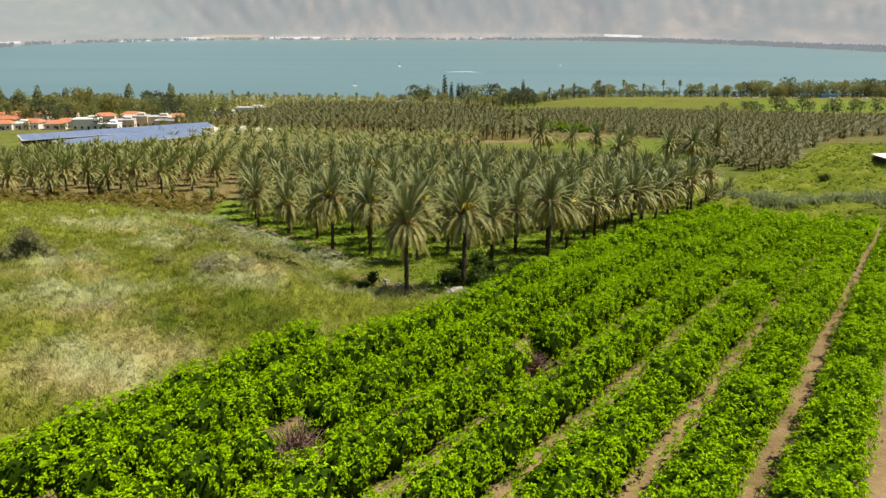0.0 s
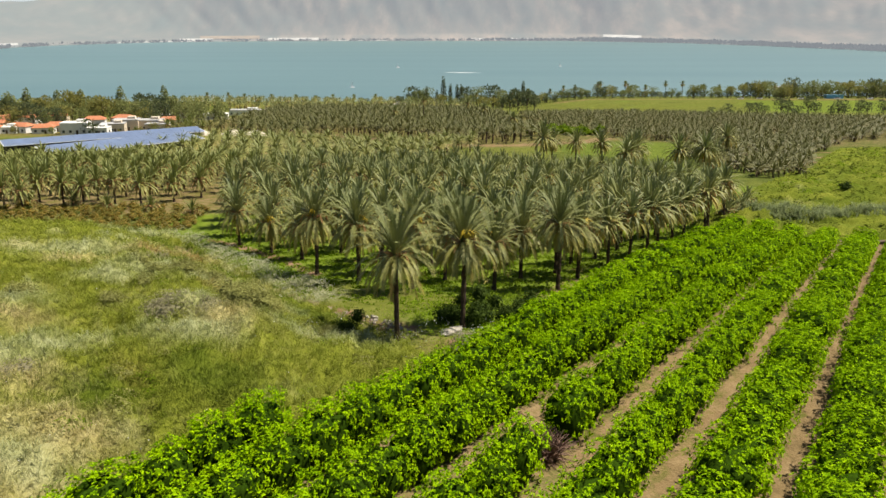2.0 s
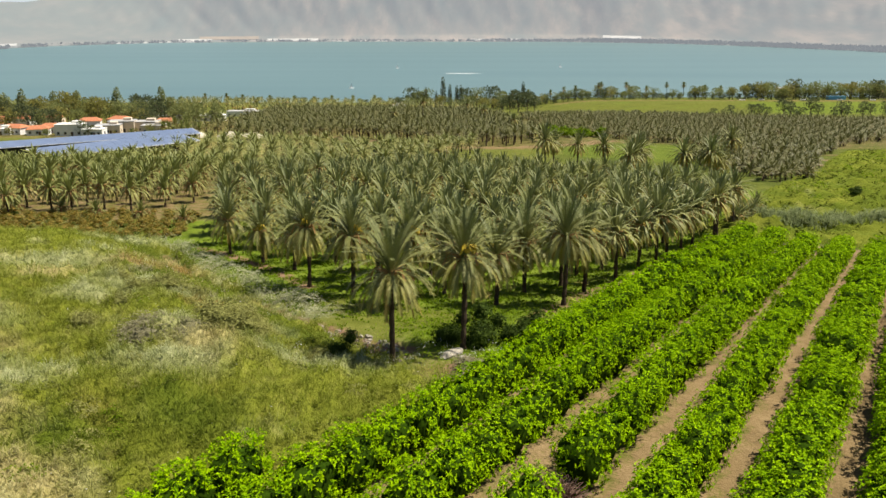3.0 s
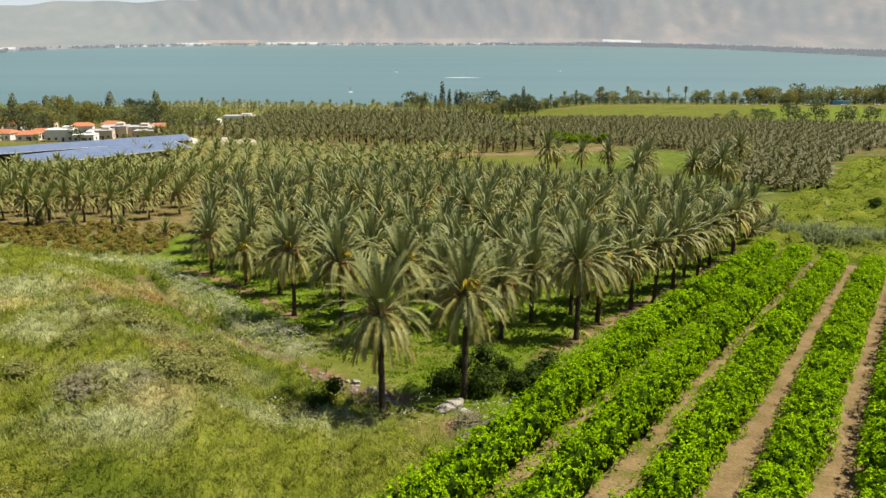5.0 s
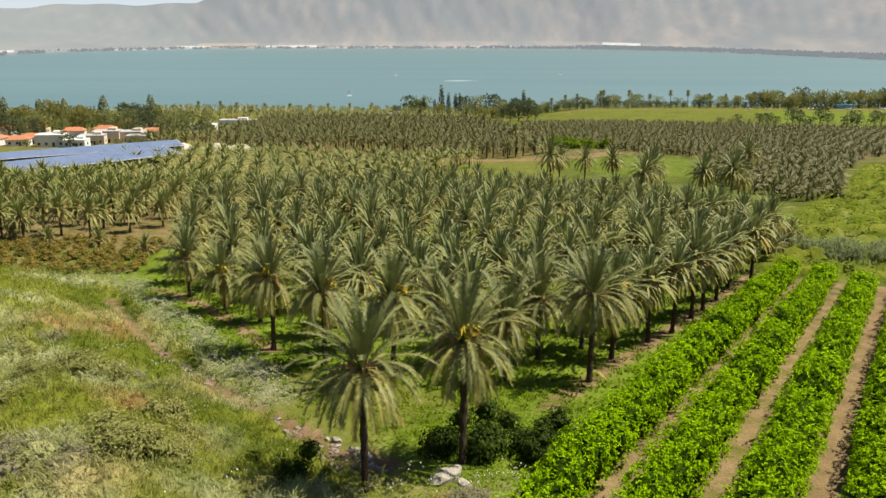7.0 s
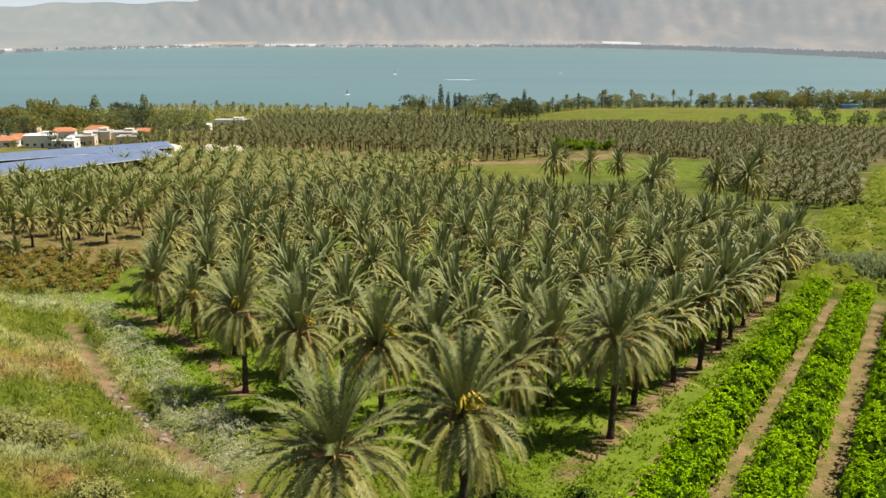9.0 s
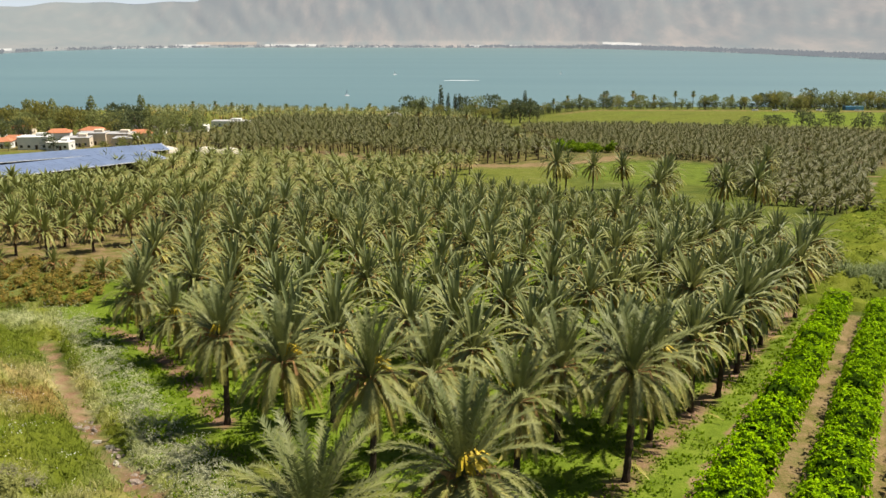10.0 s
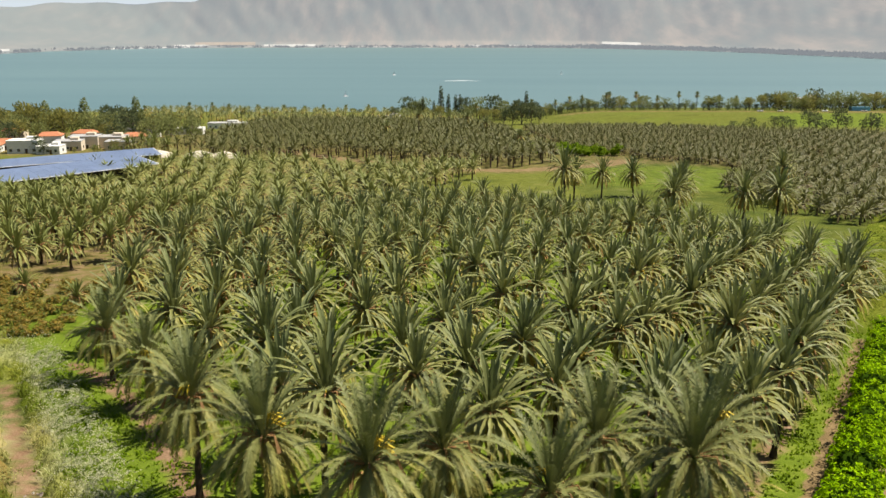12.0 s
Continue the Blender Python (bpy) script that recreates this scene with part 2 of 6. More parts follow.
M_GREYROOF = plain("grey_flat_roof", (0.36, 0.35, 0.34), 0.9, 0.2, 0.6)
M_PANE = plain("window_pane", (0.045, 0.055, 0.065), 0.1, 0.2, 1.0, 0.6, bump=0)
M_SOLAR = plain("solar_cell", (0.15, 0.19, 0.29), 0.28, 0.25, 0.3, 0.6, bump=0)
M_STEEL = plain("galvanised_steel", (0.45, 0.46, 0.48), 0.4, 0.15, 0.8, 0.5, 0.7)
M_SHEET = plain("white_sheet_metal", (0.74, 0.74, 0.74), 0.5, 0.1, 0.8)
# near-black colour that holds the shade under the shed roofs
M_DARKIN = plain("shed_shade_wall", (0.06, 0.055, 0.05), 0.9, 0.3, 0.8)
M_CANVAS = plain("tent_canvas", (0.52, 0.46, 0.37), 0.9, 0.1, 0.8)
M_PLASTIC = plain("blue_sheet", (0.16, 0.40, 0.60), 0.5, 0.15, 0.8)
M_TYRE = plain("rubber_tyre", (0.03, 0.03, 0.03), 0.9, 0.2, 2.0)
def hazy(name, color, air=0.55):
    """Things on the far shore, the hills' bright haze mixed in as emission."""
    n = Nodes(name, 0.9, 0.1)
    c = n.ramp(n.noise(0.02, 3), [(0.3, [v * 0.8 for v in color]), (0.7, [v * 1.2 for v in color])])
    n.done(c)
    haze_glow = n.add("Emission", Color=(0.515, 0.555, 0.602, 1), Strength=0.43)
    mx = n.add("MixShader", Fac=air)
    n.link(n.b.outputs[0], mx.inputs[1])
    n.link(haze_glow.outputs[0], mx.inputs[2])
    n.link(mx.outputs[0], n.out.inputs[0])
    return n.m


M_FARWHITE = hazy("hazed_greenhouse_film", (0.70, 0.68, 0.64), 0.55)
M_FARFIELD = hazy("hazed_far_field", (0.50, 0.38, 0.25), 0.66)
M_FARTREE = hazy("hazed_far_leaf", (0.07, 0.085, 0.06), 0.68)


# ---- mesh helpers ----
def mesh_of(name, verts, faces, material, smooth=False, ages=None, tint=0):
    me = bpy.data.meshes.new(name)
    me.from_pydata([tuple(v) for v in np.asarray(verts, float).tolist()], [], [tuple(f) for f in faces])
    me.materials.append(material)
    if smooth:
        me.polygons.foreach_set("use_smooth", [True] * len(me.polygons))
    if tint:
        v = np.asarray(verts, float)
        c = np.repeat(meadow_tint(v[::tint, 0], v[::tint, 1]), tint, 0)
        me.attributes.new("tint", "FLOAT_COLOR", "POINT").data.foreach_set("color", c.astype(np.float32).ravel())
    if ages is not None:
        me.attributes.new("age", "FLOAT", "POINT").data.foreach_set("value", np.asarray(ages, np.float32))
    me.update()
    return me


def thing(name, me, m=None, **tags):
    ob = new(name, me)
    if m is not None:
        ob.matrix_world = m
    return tagged(ob, **tags)


def piece(name, me, parent, m=None, label=""):
    """One part, a mesh under its thing or part."""
    ob = new(name, me)
    ob.parent = parent
    if m is not None:
        ob.matrix_basis = m
    return tagged(ob, label=label)


def bm_mesh(name, bm, material, smooth=False):
    me = bpy.data.meshes.new(name)
    bm.to_mesh(me)
    bm.free()
    me.materials.append(material)
    if smooth:
        me.polygons.foreach_set("use_smooth", [True] * len(me.polygons))
    return me


def box(name, size, material, bevel=0.0, at=(0, 0, 0)):
    bm = bmesh.new()
    bmesh.ops.create_cube(bm, size=1, matrix=Matrix.Translation(at) @ Matrix.Diagonal((*size, 1)))
    if bevel:
        bmesh.ops.bevel(bm, geom=bm.edges[:], offset=bevel, segments=1, affect="EDGES")
    return bm_mesh(name, bm, material)


def tube(points, radii, sides=6):
    """Vertices and faces of a tapered tube along points."""
    pts = [Vector(p) for p in points]
    vs, fs = [], []
    for i, p in enumerate(pts):
        d = (pts[min(i + 1, len(pts) - 1)] - pts[max(i - 1, 0)]).normalized()
        a = d.orthogonal().normalized() if abs(d.z) < 0.95 else Vector((1, 0, 0))
        a = (a - d * a.dot(d)).normalized()
        b = d.cross(a)
        for k in range(sides):
            t = 2 * math.pi * k / sides
            vs.append(p + (a * math.cos(t) + b * math.sin(t)) * radii[i])
    for i in range(len(pts) - 1):
        for k in range(sides):
            j = (k + 1) % sides
            fs.append((i * sides + k, i * sides + j, (i + 1) * sides + j, (i + 1) * sides + k))
    fs.append(tuple(range((len(pts) - 1) * sides, len(pts) * sides)))
    return [tuple(v) for v in vs], fs


def merge(chunks):
    """Joins (vertices, faces) pairs."""
    vs, fs = [], []
    for v, f in chunks:
        n = len(vs)
        vs.extend(v)
        fs.extend(tuple(i + n for i in q) for q in f)
    return vs, fs


# ---- lie of the land ----
PROFILE = [(-400, 40), (-100, 13), (0, 5.5), (40, 2.4), (77, -0.8), (97, -2.9), (110, -4.8), (124, -6.6), (140, -8.4), (157, -9.7), (175, -10.8),
           (220, -14), (272, -18), (400, -26), (580, -34.7), (650, -38.5), (860, -49.2), (920, -53), (1300, -62), (5200, -64)]
PY, PZ = np.array(PROFILE, float).T
FINE_Y = np.arange(-400, 5201, 2.0)
FINE_Z = np.convolve(np.pad(np.interp(FINE_Y, PY, PZ), 6, mode="edge"), np.ones(13) / 13, "valid")
UX, UY, OX, OY = 0.537, 0.843, 13.2, 97.3  # the way of the planted rows, and the first palm of the outer row


def to_uw(x, y):
    return (x - OX) * UX + (y - OY) * UY, -(x - OX) * UY + (y - OY) * UX


def from_uw(u, w):
    return OX + u * UX - w * UY, OY + u * UY + w * UX


def ease(a, b, x):
    t = np.clip((x - a) / (b - a), 0, 1)
    return t * t * (3 - 2 * t)


def waves(x, y, size, seed):
    """Smooth uneven field of about -1 to 1, its swells about size metres apart."""
    r = np.random.RandomState(seed)
    s = 0
    for k in range(7):
        a, f, p = r.uniform(0, 6.28), r.uniform(0.6, 1.9) * 2 * math.pi / size, r.uniform(0, 6.28)
        s = s + np.sin((x * math.cos(a) + y * math.sin(a)) * f + p + 0.9 * np.sin((x * math.sin(a) - y * math.cos(a)) * f * 0.6 + p * 2))
    return s / 3.6


def hill_side(x, y):
    """Metres from the stony gully into the wild hillside."""
    return (x + 4) * -0.85 + (y - 79) * -0.53


def land(x, y):
    x, y = np.asarray(x, float), np.asarray(y, float)
    z = np.interp(y, FINE_Y, FINE_Z)
    d = hill_side(x, y)
    u, w = to_uw(x, y)
    hill = ease(3, 16, d) * (1 - ease(128, 150, y)) * ease(-6, 10, w)
    z = z + 3.2 * hill + hill * 0.35 * waves(x, y, 14, 3)
    z = z - 0.7 * np.exp(-((d - 2.3) / 2.0) ** 2) * ease(60, 78, y) * (1 - ease(118, 135, y))
    z = z + 8.0 * ease(40, 130, x) * ease(585, 690, y) * (1 - ease(760, 850, y))
    u, w = to_uw(x, y)
    rough = ease(64, 78, u) * (1 - ease(-4, 4, w)) * (1 - ease(260, 300, y))
    z = z + rough * (0.8 + 0.9 * waves(x, y, 24, 5) + 0.35 * waves(x, y, 9, 6))
    z = z + 0.12 * waves(x, y, 11, 9) * (1 - ease(700, 850, y))
    return z


def on_land(x, y, dz=0.0):
    return Vector((x, y, float(land(x, y)) + dz))


PATHS = [-3.9 - 4.98 * k for k in range(10)]  # dirt paths between the hedges, at u = 0
SKEW = 0.03  # the hedges drift from the palm rows by this much per metre

# stretches of the hillside: place, half width, half depth
SILVER = [(-43, 104, 8, 5), (-30, 61, 5, 3.5), (-26, 63, 4, 3), (-30, 85, 4, 3), (-18, 67, 4, 3), (-28, 91, 5, 4), (-23, 89, 3, 2.5), (-14.6, 92.8, 2.5, 2.5), (-26, 116, 3, 6), (-18.5, 102, 2.5, 5), (-42, 116, 4, 3), (-9, 73, 4, 2), (-22, 48, 4, 2.5), (-36, 75, 4, 4), (-48, 140, 7, 4), (-19, 74.5, 3.5, 3), (-6, 76, 3, 1.6)]
RUSTY = [(-32, 110.5, 5, 4), (-34, 104.5, 4, 2.5), (-16, 94, 1.2, 1.2), (1.2, 75.2, 2.2, 1.6), (-20, 85.5, 2.5, 2)]
STRAW = [(-19.7, 51, 4, 3), (-22, 46, 5, 3), (-34, 119, 5, 4), (-26, 56, 4, 3), (-38, 95, 4, 3), (-16, 70, 3, 2.5), (-33, 69, 5, 3)]
LIME = [(-13, 82.5, 4, 3), (-22, 103, 2.5, 4), (-18, 89, 3, 3.5), (-14.4, 60, 4, 3), (-10, 83, 3, 2), (-37, 126, 5, 6), (-29, 98, 3, 4), (-12, 73, 2.5, 2), (-20, 56, 3, 2.5)]


def meadow_tint(x, y):
    """Silver, rusty, straw and lime shares of the wild growth."""
    out = []
    d = hill_side(x, y)
    for k, (spots, amp, bias) in enumerate(((SILVER, 0.5, 0.55), (RUSTY, 0.3, 0.6), (STRAW, 0.45, 0.55), (LIME, 0.7, 0.3))):
        f = amp * np.clip(waves(x, y, 15 + 3 * k, 23 + k) - bias, 0, 1) + 0.10 * waves(x, y, 4, 40 + k)
        for px, py, rx, ry in spots:
            f = np.maximum(f, (0.72 if k == 0 else 0.90) * np.exp(-((x - px) / rx) ** 2 - ((y - py) / ry) ** 2) + 0.12 * waves(x, y, 3, 50 + k))
        out.append(f)
    band = (1 - ease(0.8, 2.4, abs(d + 0.9))) * ease(90, 97, y) * (1 - ease(140, 150, y))
    out[0] = np.maximum(out[0], band * np.clip(0.65 + 0.45 * waves(x, y, 9, 24), 0.1, 1))
    out[3] = np.maximum(out[3], 0.6 * (1 - ease(1.5, 4, abs(d - 5.5))) * ease(78, 86, y))
    # past x = 40 a larger share of this dark green darkens the meadow
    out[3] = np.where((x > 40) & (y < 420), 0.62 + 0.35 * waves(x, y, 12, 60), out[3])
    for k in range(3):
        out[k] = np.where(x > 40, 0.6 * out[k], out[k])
    return np.clip(np.stack(out, -1), 0, 1)


def line_dist(x, y, pts):
    """Distance to a bent line."""
    best = np.full(np.shape(x), 1e9)
    for (ax, ay), (bx, by) in zip(pts, pts[1:]):
        dx, dy = bx - ax, by - ay
        t = np.clip(((x - ax) * dx + (y - ay) * dy) / (dx * dx + dy * dy), 0, 1)
        best = np.minimum(best, np.hypot(x - ax - t * dx, y - ay - t * dy))
    return best


GULLY = [(-1.5, 80.5), (-5.3, 81.9), (-10.2, 88.6), (-19.4, 98.9), (-25.8, 107.9), (-36.6, 126), (-41, 133)]
STONY = [(-4.9, 82.2), (-3.2, 80.8), (-9.9, 86.7), (-18.8, 99), (-26, 108.5), (1.8, 75.2)]
FAR_TRACK = [(112, 260), (120, 276), (150, 330)]
FRONT_TRACK = [(-115, 490), (-42, 402), (5, 354), (30, 352), (62, 372), (76, 392)]


def zones(x, y):
    """How far each spot is bare soil, fresh green, dry grass and red clay."""
    u, w = to_uw(x, y)
    d = hill_side(x, y)
    soil = np.zeros_like(x)
    for k, p in enumerate(PATHS[:8]):
        soil = np.maximum(soil, (1 - ease(0.35, 0.9, abs(w - SKEW * u - p))) * ease(-110, -100, u) * (1 - ease(60, 63, u)) * (0.78 if k == 0 else 0.5 if k < 3 else 1.0))
    ws = w - SKEW * u
    hedge = ease(-43, -40, ws) * (1 - ease(-4.2, -3.4, ws)) * (1 - ease(60, 64, u))
    soil = np.maximum(soil, 0.55 * hedge)
    soil = np.maximum(soil, 0.75 * (1 - ease(1.5, 5, line_dist(x, y, [(58, 137), (66, 134), (75, 131)]))))
    soil = np.maximum(soil, (1 - ease(0.9, 1.9, line_dist(x, y, FAR_TRACK))) * 0.8)
    soil = np.maximum(soil, (1 - ease(3, 8, line_dist(x, y, FRONT_TRACK))) * 0.8)
    soil = np.maximum(soil, 0.75 * (1 - ease(8, 20, np.hypot(x - 126, y - 228))))
    soil = np.maximum(soil, 0.7 * (1 - ease(15, 30, np.hypot((x + 135), (y - 245)))))
    soil = np.maximum(soil, (1 - ease(8, 14, abs(y - 690 + 0.03 * x))) * ease(60, 100, x) * 0.5)
    grove = ease(-12, -7, u) * (1 - ease(120, 140, u)) * ease(-3.4, -1.5, w) * (1 - ease(88, 96, w)) * (1 - ease(-2, 3, d))
    lush = 0.85 * grove + 0.95 * (1 - ease(1.2, 4.5, abs(w + 1.2))) * ease(-25, -15, u) * (1 - ease(70, 80, u))
    lush = np.maximum(lush, 0.8 * (1 - ease(3, 9, np.hypot(x - 3, y - 84))))
    lush = np.maximum(lush, 0.3 * ease(66, 76, u) * (1 - ease(0, 8, w)) * (1 - ease(320, 380, y)))
    lush = np.maximum(lush, 0.5 * (1 - ease(22, 38, np.hypot((x - 78) * 0.8, (y - 330) * 0.7))))
    lush = np.maximum(lush, 0.6 * ease(215, 245, x) * ease(598, 606, y) * (1 - ease(664, 672, y)))
    lush = np.maximum(lush, (0.22 + 0.25 * waves(x, y, 40, 83)) * ease(40, 110, x) * ease(570, 620, y) * (1 - ease(760, 800, y)))
    lush = np.maximum(lush, 0.30 * ease(-260, -240, x) * (1 - ease(-118, -100, x)) * ease(296, 306, y - 0.4 * (x + 130)) * (1 - ease(408, 416, y)))
    lush = np.maximum(lush, 0.6 * ease(4, 12, d) * (1 - ease(14, 24, d)) * ease(70, 85, y) * (1 - ease(120, 140, y)))
    dry = 0.42 + 0.25 * waves(x, y, 26, 11)
    dry = np.where(d > 2, dry + 0.12, dry * 0.7) * (1 - ease(150, 200, y) * 0.5)
    red = (1 - ease(0.4, 1.6, line_dist(x, y, GULLY))) * (0.62 + 0.2 * waves(x, y, 6, 81))
    for px, py in STONY:
        red = np.maximum(red, 0.8 * (1 - ease(0.7, 2.2, np.hypot(x - px, y - py))))
    blk = ease(160, 170, y) * (1 - ease(320, 345, y)) * (1 - ease(-28, -18, x + (y - 180) * -0.05)) * ease(-150, -130, x)
    red = np.maximum(red, 0.72 * (1 - ease(0.6, 1.8, line_dist(x, y, [(-15, 107.5), (-24, 123.5), (-31, 133.5), (-37, 139)]))))
    red = np.maximum(red, 0.5 * blk)
    red = np.maximum(red, 0.45 * ease(330, 345, y) * (1 - ease(560, 580, y)) * (1 - lush))
    red = np.maximum(red, 0.6 * grove * (1 - ease(0.5, 2.2, abs(w - 0.4))))
    return np.clip(np.stack([soil, lush, dry, red], -1), 0, 1)


def build_ground():
    xs = np.concatenate([-np.geomspace(3600, 92, 46), np.arange(-90, 112, 1.25), np.geomspace(113, 3600, 46)])
    yy = np.concatenate([np.linspace(-400, 15, 22), np.arange(20, 190, 1.25), np.arange(190, 420, 3.0), np.arange(420, 930, 7.0),
                         np.geomspace(940, 4000, 16), [4600]])
    X, Y = np.meshgrid(xs, yy)
    Z = land(X, Y)
    nx, ny = len(xs), len(yy)
    V = np.stack([X, Y, Z], -1).reshape(-1, 3)
    i = np.arange(ny - 1)[:, None] * nx + np.arange(nx - 1)[None]
    Fc = np.stack([i, i + 1, i + nx + 1, i + nx], -1).reshape(-1, 4)
    me = mesh_of("ground", V, Fc.tolist(), M_GROUND, True, tint=1)
    me.attributes.new("zone", "FLOAT_COLOR", "POINT").data.foreach_set("color", zones(X, Y).astype(np.float32).ravel())
    thing("ground", me, label="sloping farmland with grass, dirt tracks and red soil", category="ground", kind="structure")


build_ground()
LAKE = -50.0
lake_bm = bmesh.new()
lake_xs, lake_ys = [-4200, -1500, 0, 1500, 4200], [760, 1200, 2000, 3200, 5060]
lake_v = [[lake_bm.verts.new((a, b, LAKE)) for a in lake_xs] for b in lake_ys]
for i in range(4):
    for j in range(4):
        lake_bm.faces.new((lake_v[i][j], lake_v[i][j + 1], lake_v[i + 1][j + 1], lake_v[i + 1][j]))
thing("water", bm_mesh("water", lake_bm, M_WATER), label="calm turquoise lake under hazy light", category="lake", kind="structure")

# the shore across the lake: tangent of the bearing, distance of the waterline
SHORE = [(-0.9, 2500), (-0.525, 3000), (-0.457, 3500), (-0.343, 4150), (-0.25, 4430), (-0.123, 4520), (0.011, 4500), (0.145, 4400), (0.279, 3834), (0.413, 3025), (0.526, 2494), (0.9, 1900)]
SA, SD = np.array(SHORE).T
RIDGE = [(-0.9, 150), (-0.525, 172), (-0.40, 190), (-0.33, 192), (-0.283, 194), (-0.262, 232), (-0.22, 300), (-0.1, 380), (0.1, 430), (0.5, 430), (0.9, 380)]
RA, RH = np.array(RIDGE).T


def far_land(a, v):
    """Point of the far side by bearing a and v from 0 (waterline) over 1 (foot of the hills) to 2 (skyline)."""
    dist = np.interp(a, SA, SD)
    plain_deep = 420.0 + 40 * np.sin(a * 17)
    lift = dist * (10.0 + 2 * np.sin(a * 9 + 1)) / 1450
    top_d = np.minimum(5080, dist + plain_deep + 900)
    foot = np.minimum(dist + plain_deep, 4760)
    p, q = np.clip(v, 0, 1), np.clip(v - 1, 0, 1)
    y = dist + (foot - dist) * p + (top_d - foot) * q
    top = np.interp(a, RA, RH) * top_d / 4900 + 6 * np.sin(a * 40) + 4 * np.sin(a * 97 + 1)
    z = LAKE - 1.5 + lift * p ** 1.3 + (top - LAKE - lift) * (0.35 * q + 0.65 * q ** 1.5)
    gul = np.abs(np.sin(a * 52 + 1.5 * np.sin(a * 23) + q * 4.5)) + 0.5 * np.abs(np.sin(a * 131 - 6 * q + 1.7 * np.sin(a * 37))) + 0.25 * np.sin(a * 290 + 9 * q)
    fade = np.sin(np.clip(q, 0, 1) * math.pi * 0.92)
    z = z + fade * (gul - 0.9) * 3
    y = y - fade * (gul - 0.9) * 11
    return a * y, y, z


def build_far_side():
    na, nv = 420, 46
    A, Vv = np.meshgrid(np.linspace(-0.85, 0.85, na), np.concatenate([np.linspace(0, 1, 10), np.linspace(1.03, 2, nv - 10)]))
    X, Y, Z = far_land(A, Vv)
    P = np.stack([X, Y, Z], -1).reshape(-1, 3)
    i = np.arange(nv - 1)[:, None] * na + np.arange(na - 1)[None]
    Fc = np.stack([i, i + 1, i + na + 1, i + na], -1).reshape(-1, 4)
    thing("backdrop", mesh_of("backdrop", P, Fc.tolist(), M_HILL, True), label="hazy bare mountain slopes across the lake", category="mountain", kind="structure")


build_far_side()


def build_sky_haze():
    V, F, n = [], [], 20
    for z in (-120, 60, 240, 420):
        for k in range(n + 1):
            V.append((-4600 + 9200 * k / n, 5112, z))
    for i in range(3):
        for k in range(n):
            j = i * (n + 1) + k
            F.append((j, j + 1, j + n + 2, j + n + 1))
    thing("backdrop_sky", mesh_of("backdrop_sky", V, F, haze_material(), True), label="pale hazy sky behind the mountains", category="sky", kind="structure")


build_sky_haze()


def leaf_cards(points, normals, length, width, rng, fold=0.25):
    """Two-triangle folded leaves at points, lying about along normals."""
    n = len(points)
    d = normals + rng.normal(0, 0.45, (n, 3))
    d /= np.linalg.norm(d, axis=1, keepdims=True) + 1e-9
    s = np.cross(d, rng.normal(0, 1, (n, 3)))
    s /= np.linalg.norm(s, axis=1, keepdims=True) + 1e-9
    up = np.cross(s, d)
    L = length * rng.uniform(0.7, 1.3, (n, 1))
    W = width * rng.uniform(0.7, 1.3, (n, 1))
    a, b = points, points + d * L - up * L * fold
    c, e = points + d * L * 0.45 + s * W / 2, points + d * L * 0.45 - s * W / 2
    V = np.stack([a, c, b, e], 1).reshape(-1, 3)
    k = np.arange(n)[:, None] * 4
    F = np.concatenate([k + [0, 1, 2], k + [0, 2, 3]]).tolist()
    return V, F


def flat_leaves(points, ways, normals, length, width, rng):
    """Leaves that spread flat round their shoots, faces to the outside."""
    n = len(points)
    d = ways / np.linalg.norm(ways, axis=1, keepdims=True)
    up = normals + rng.normal(0, 0.28, (n, 3))
    s = np.cross(d, up)
    s /= np.linalg.norm(s, axis=1, keepdims=True) + 1e-9
    up = np.cross(s, d)
    L, W = length * rng.uniform(0.7, 1.3, (n, 1)), width * rng.uniform(0.7, 1.3, (n, 1))
    a, b = points, points + d * L - up * L * 0.3
    c, e = points + d * L * 0.45 + s * W / 2, points + d * L * 0.45 - s * W / 2
    V = np.stack([a, c, b, e], 1).reshape(-1, 3)
    k = np.arange(n)[:, None] * 4
    return V, np.concatenate([k + [0, 1, 2], k + [0, 2, 3]]).tolist()


def lumpy(rng, n_theta, n_phi, radii, rough=0.15, square=0.75):
    """A closed uneven body; square below 1 makes it boxier."""
    V, F = [], []
    ph = rng.uniform(0, 6.28, 8)
    for i in range(n_phi + 1):
        f = math.pi * i / n_phi
        for j in range(n_theta):
            t = 2 * math.pi * j / n_theta
            d = np.array([math.sin(f) * math.cos(t), math.sin(f) * math.sin(t), math.cos(f)])
            d = np.sign(d) * np.abs(d) ** square
            r = 1 + rough * (math.sin(3 * t + ph[0] + 2 * f) + math.sin(5 * f + ph[1] - 2 * t) + math.sin(4 * t - 3 * f + ph[2])) / 2
            V.append(d * r * radii)
    for i in range(n_phi):
        for j in range(n_theta):
            k = (j + 1) % n_theta
            F.append((i * n_theta + j, (i + 1) * n_theta + j, (i + 1) * n_theta + k, i * n_theta + k))
    return np.array(V), F


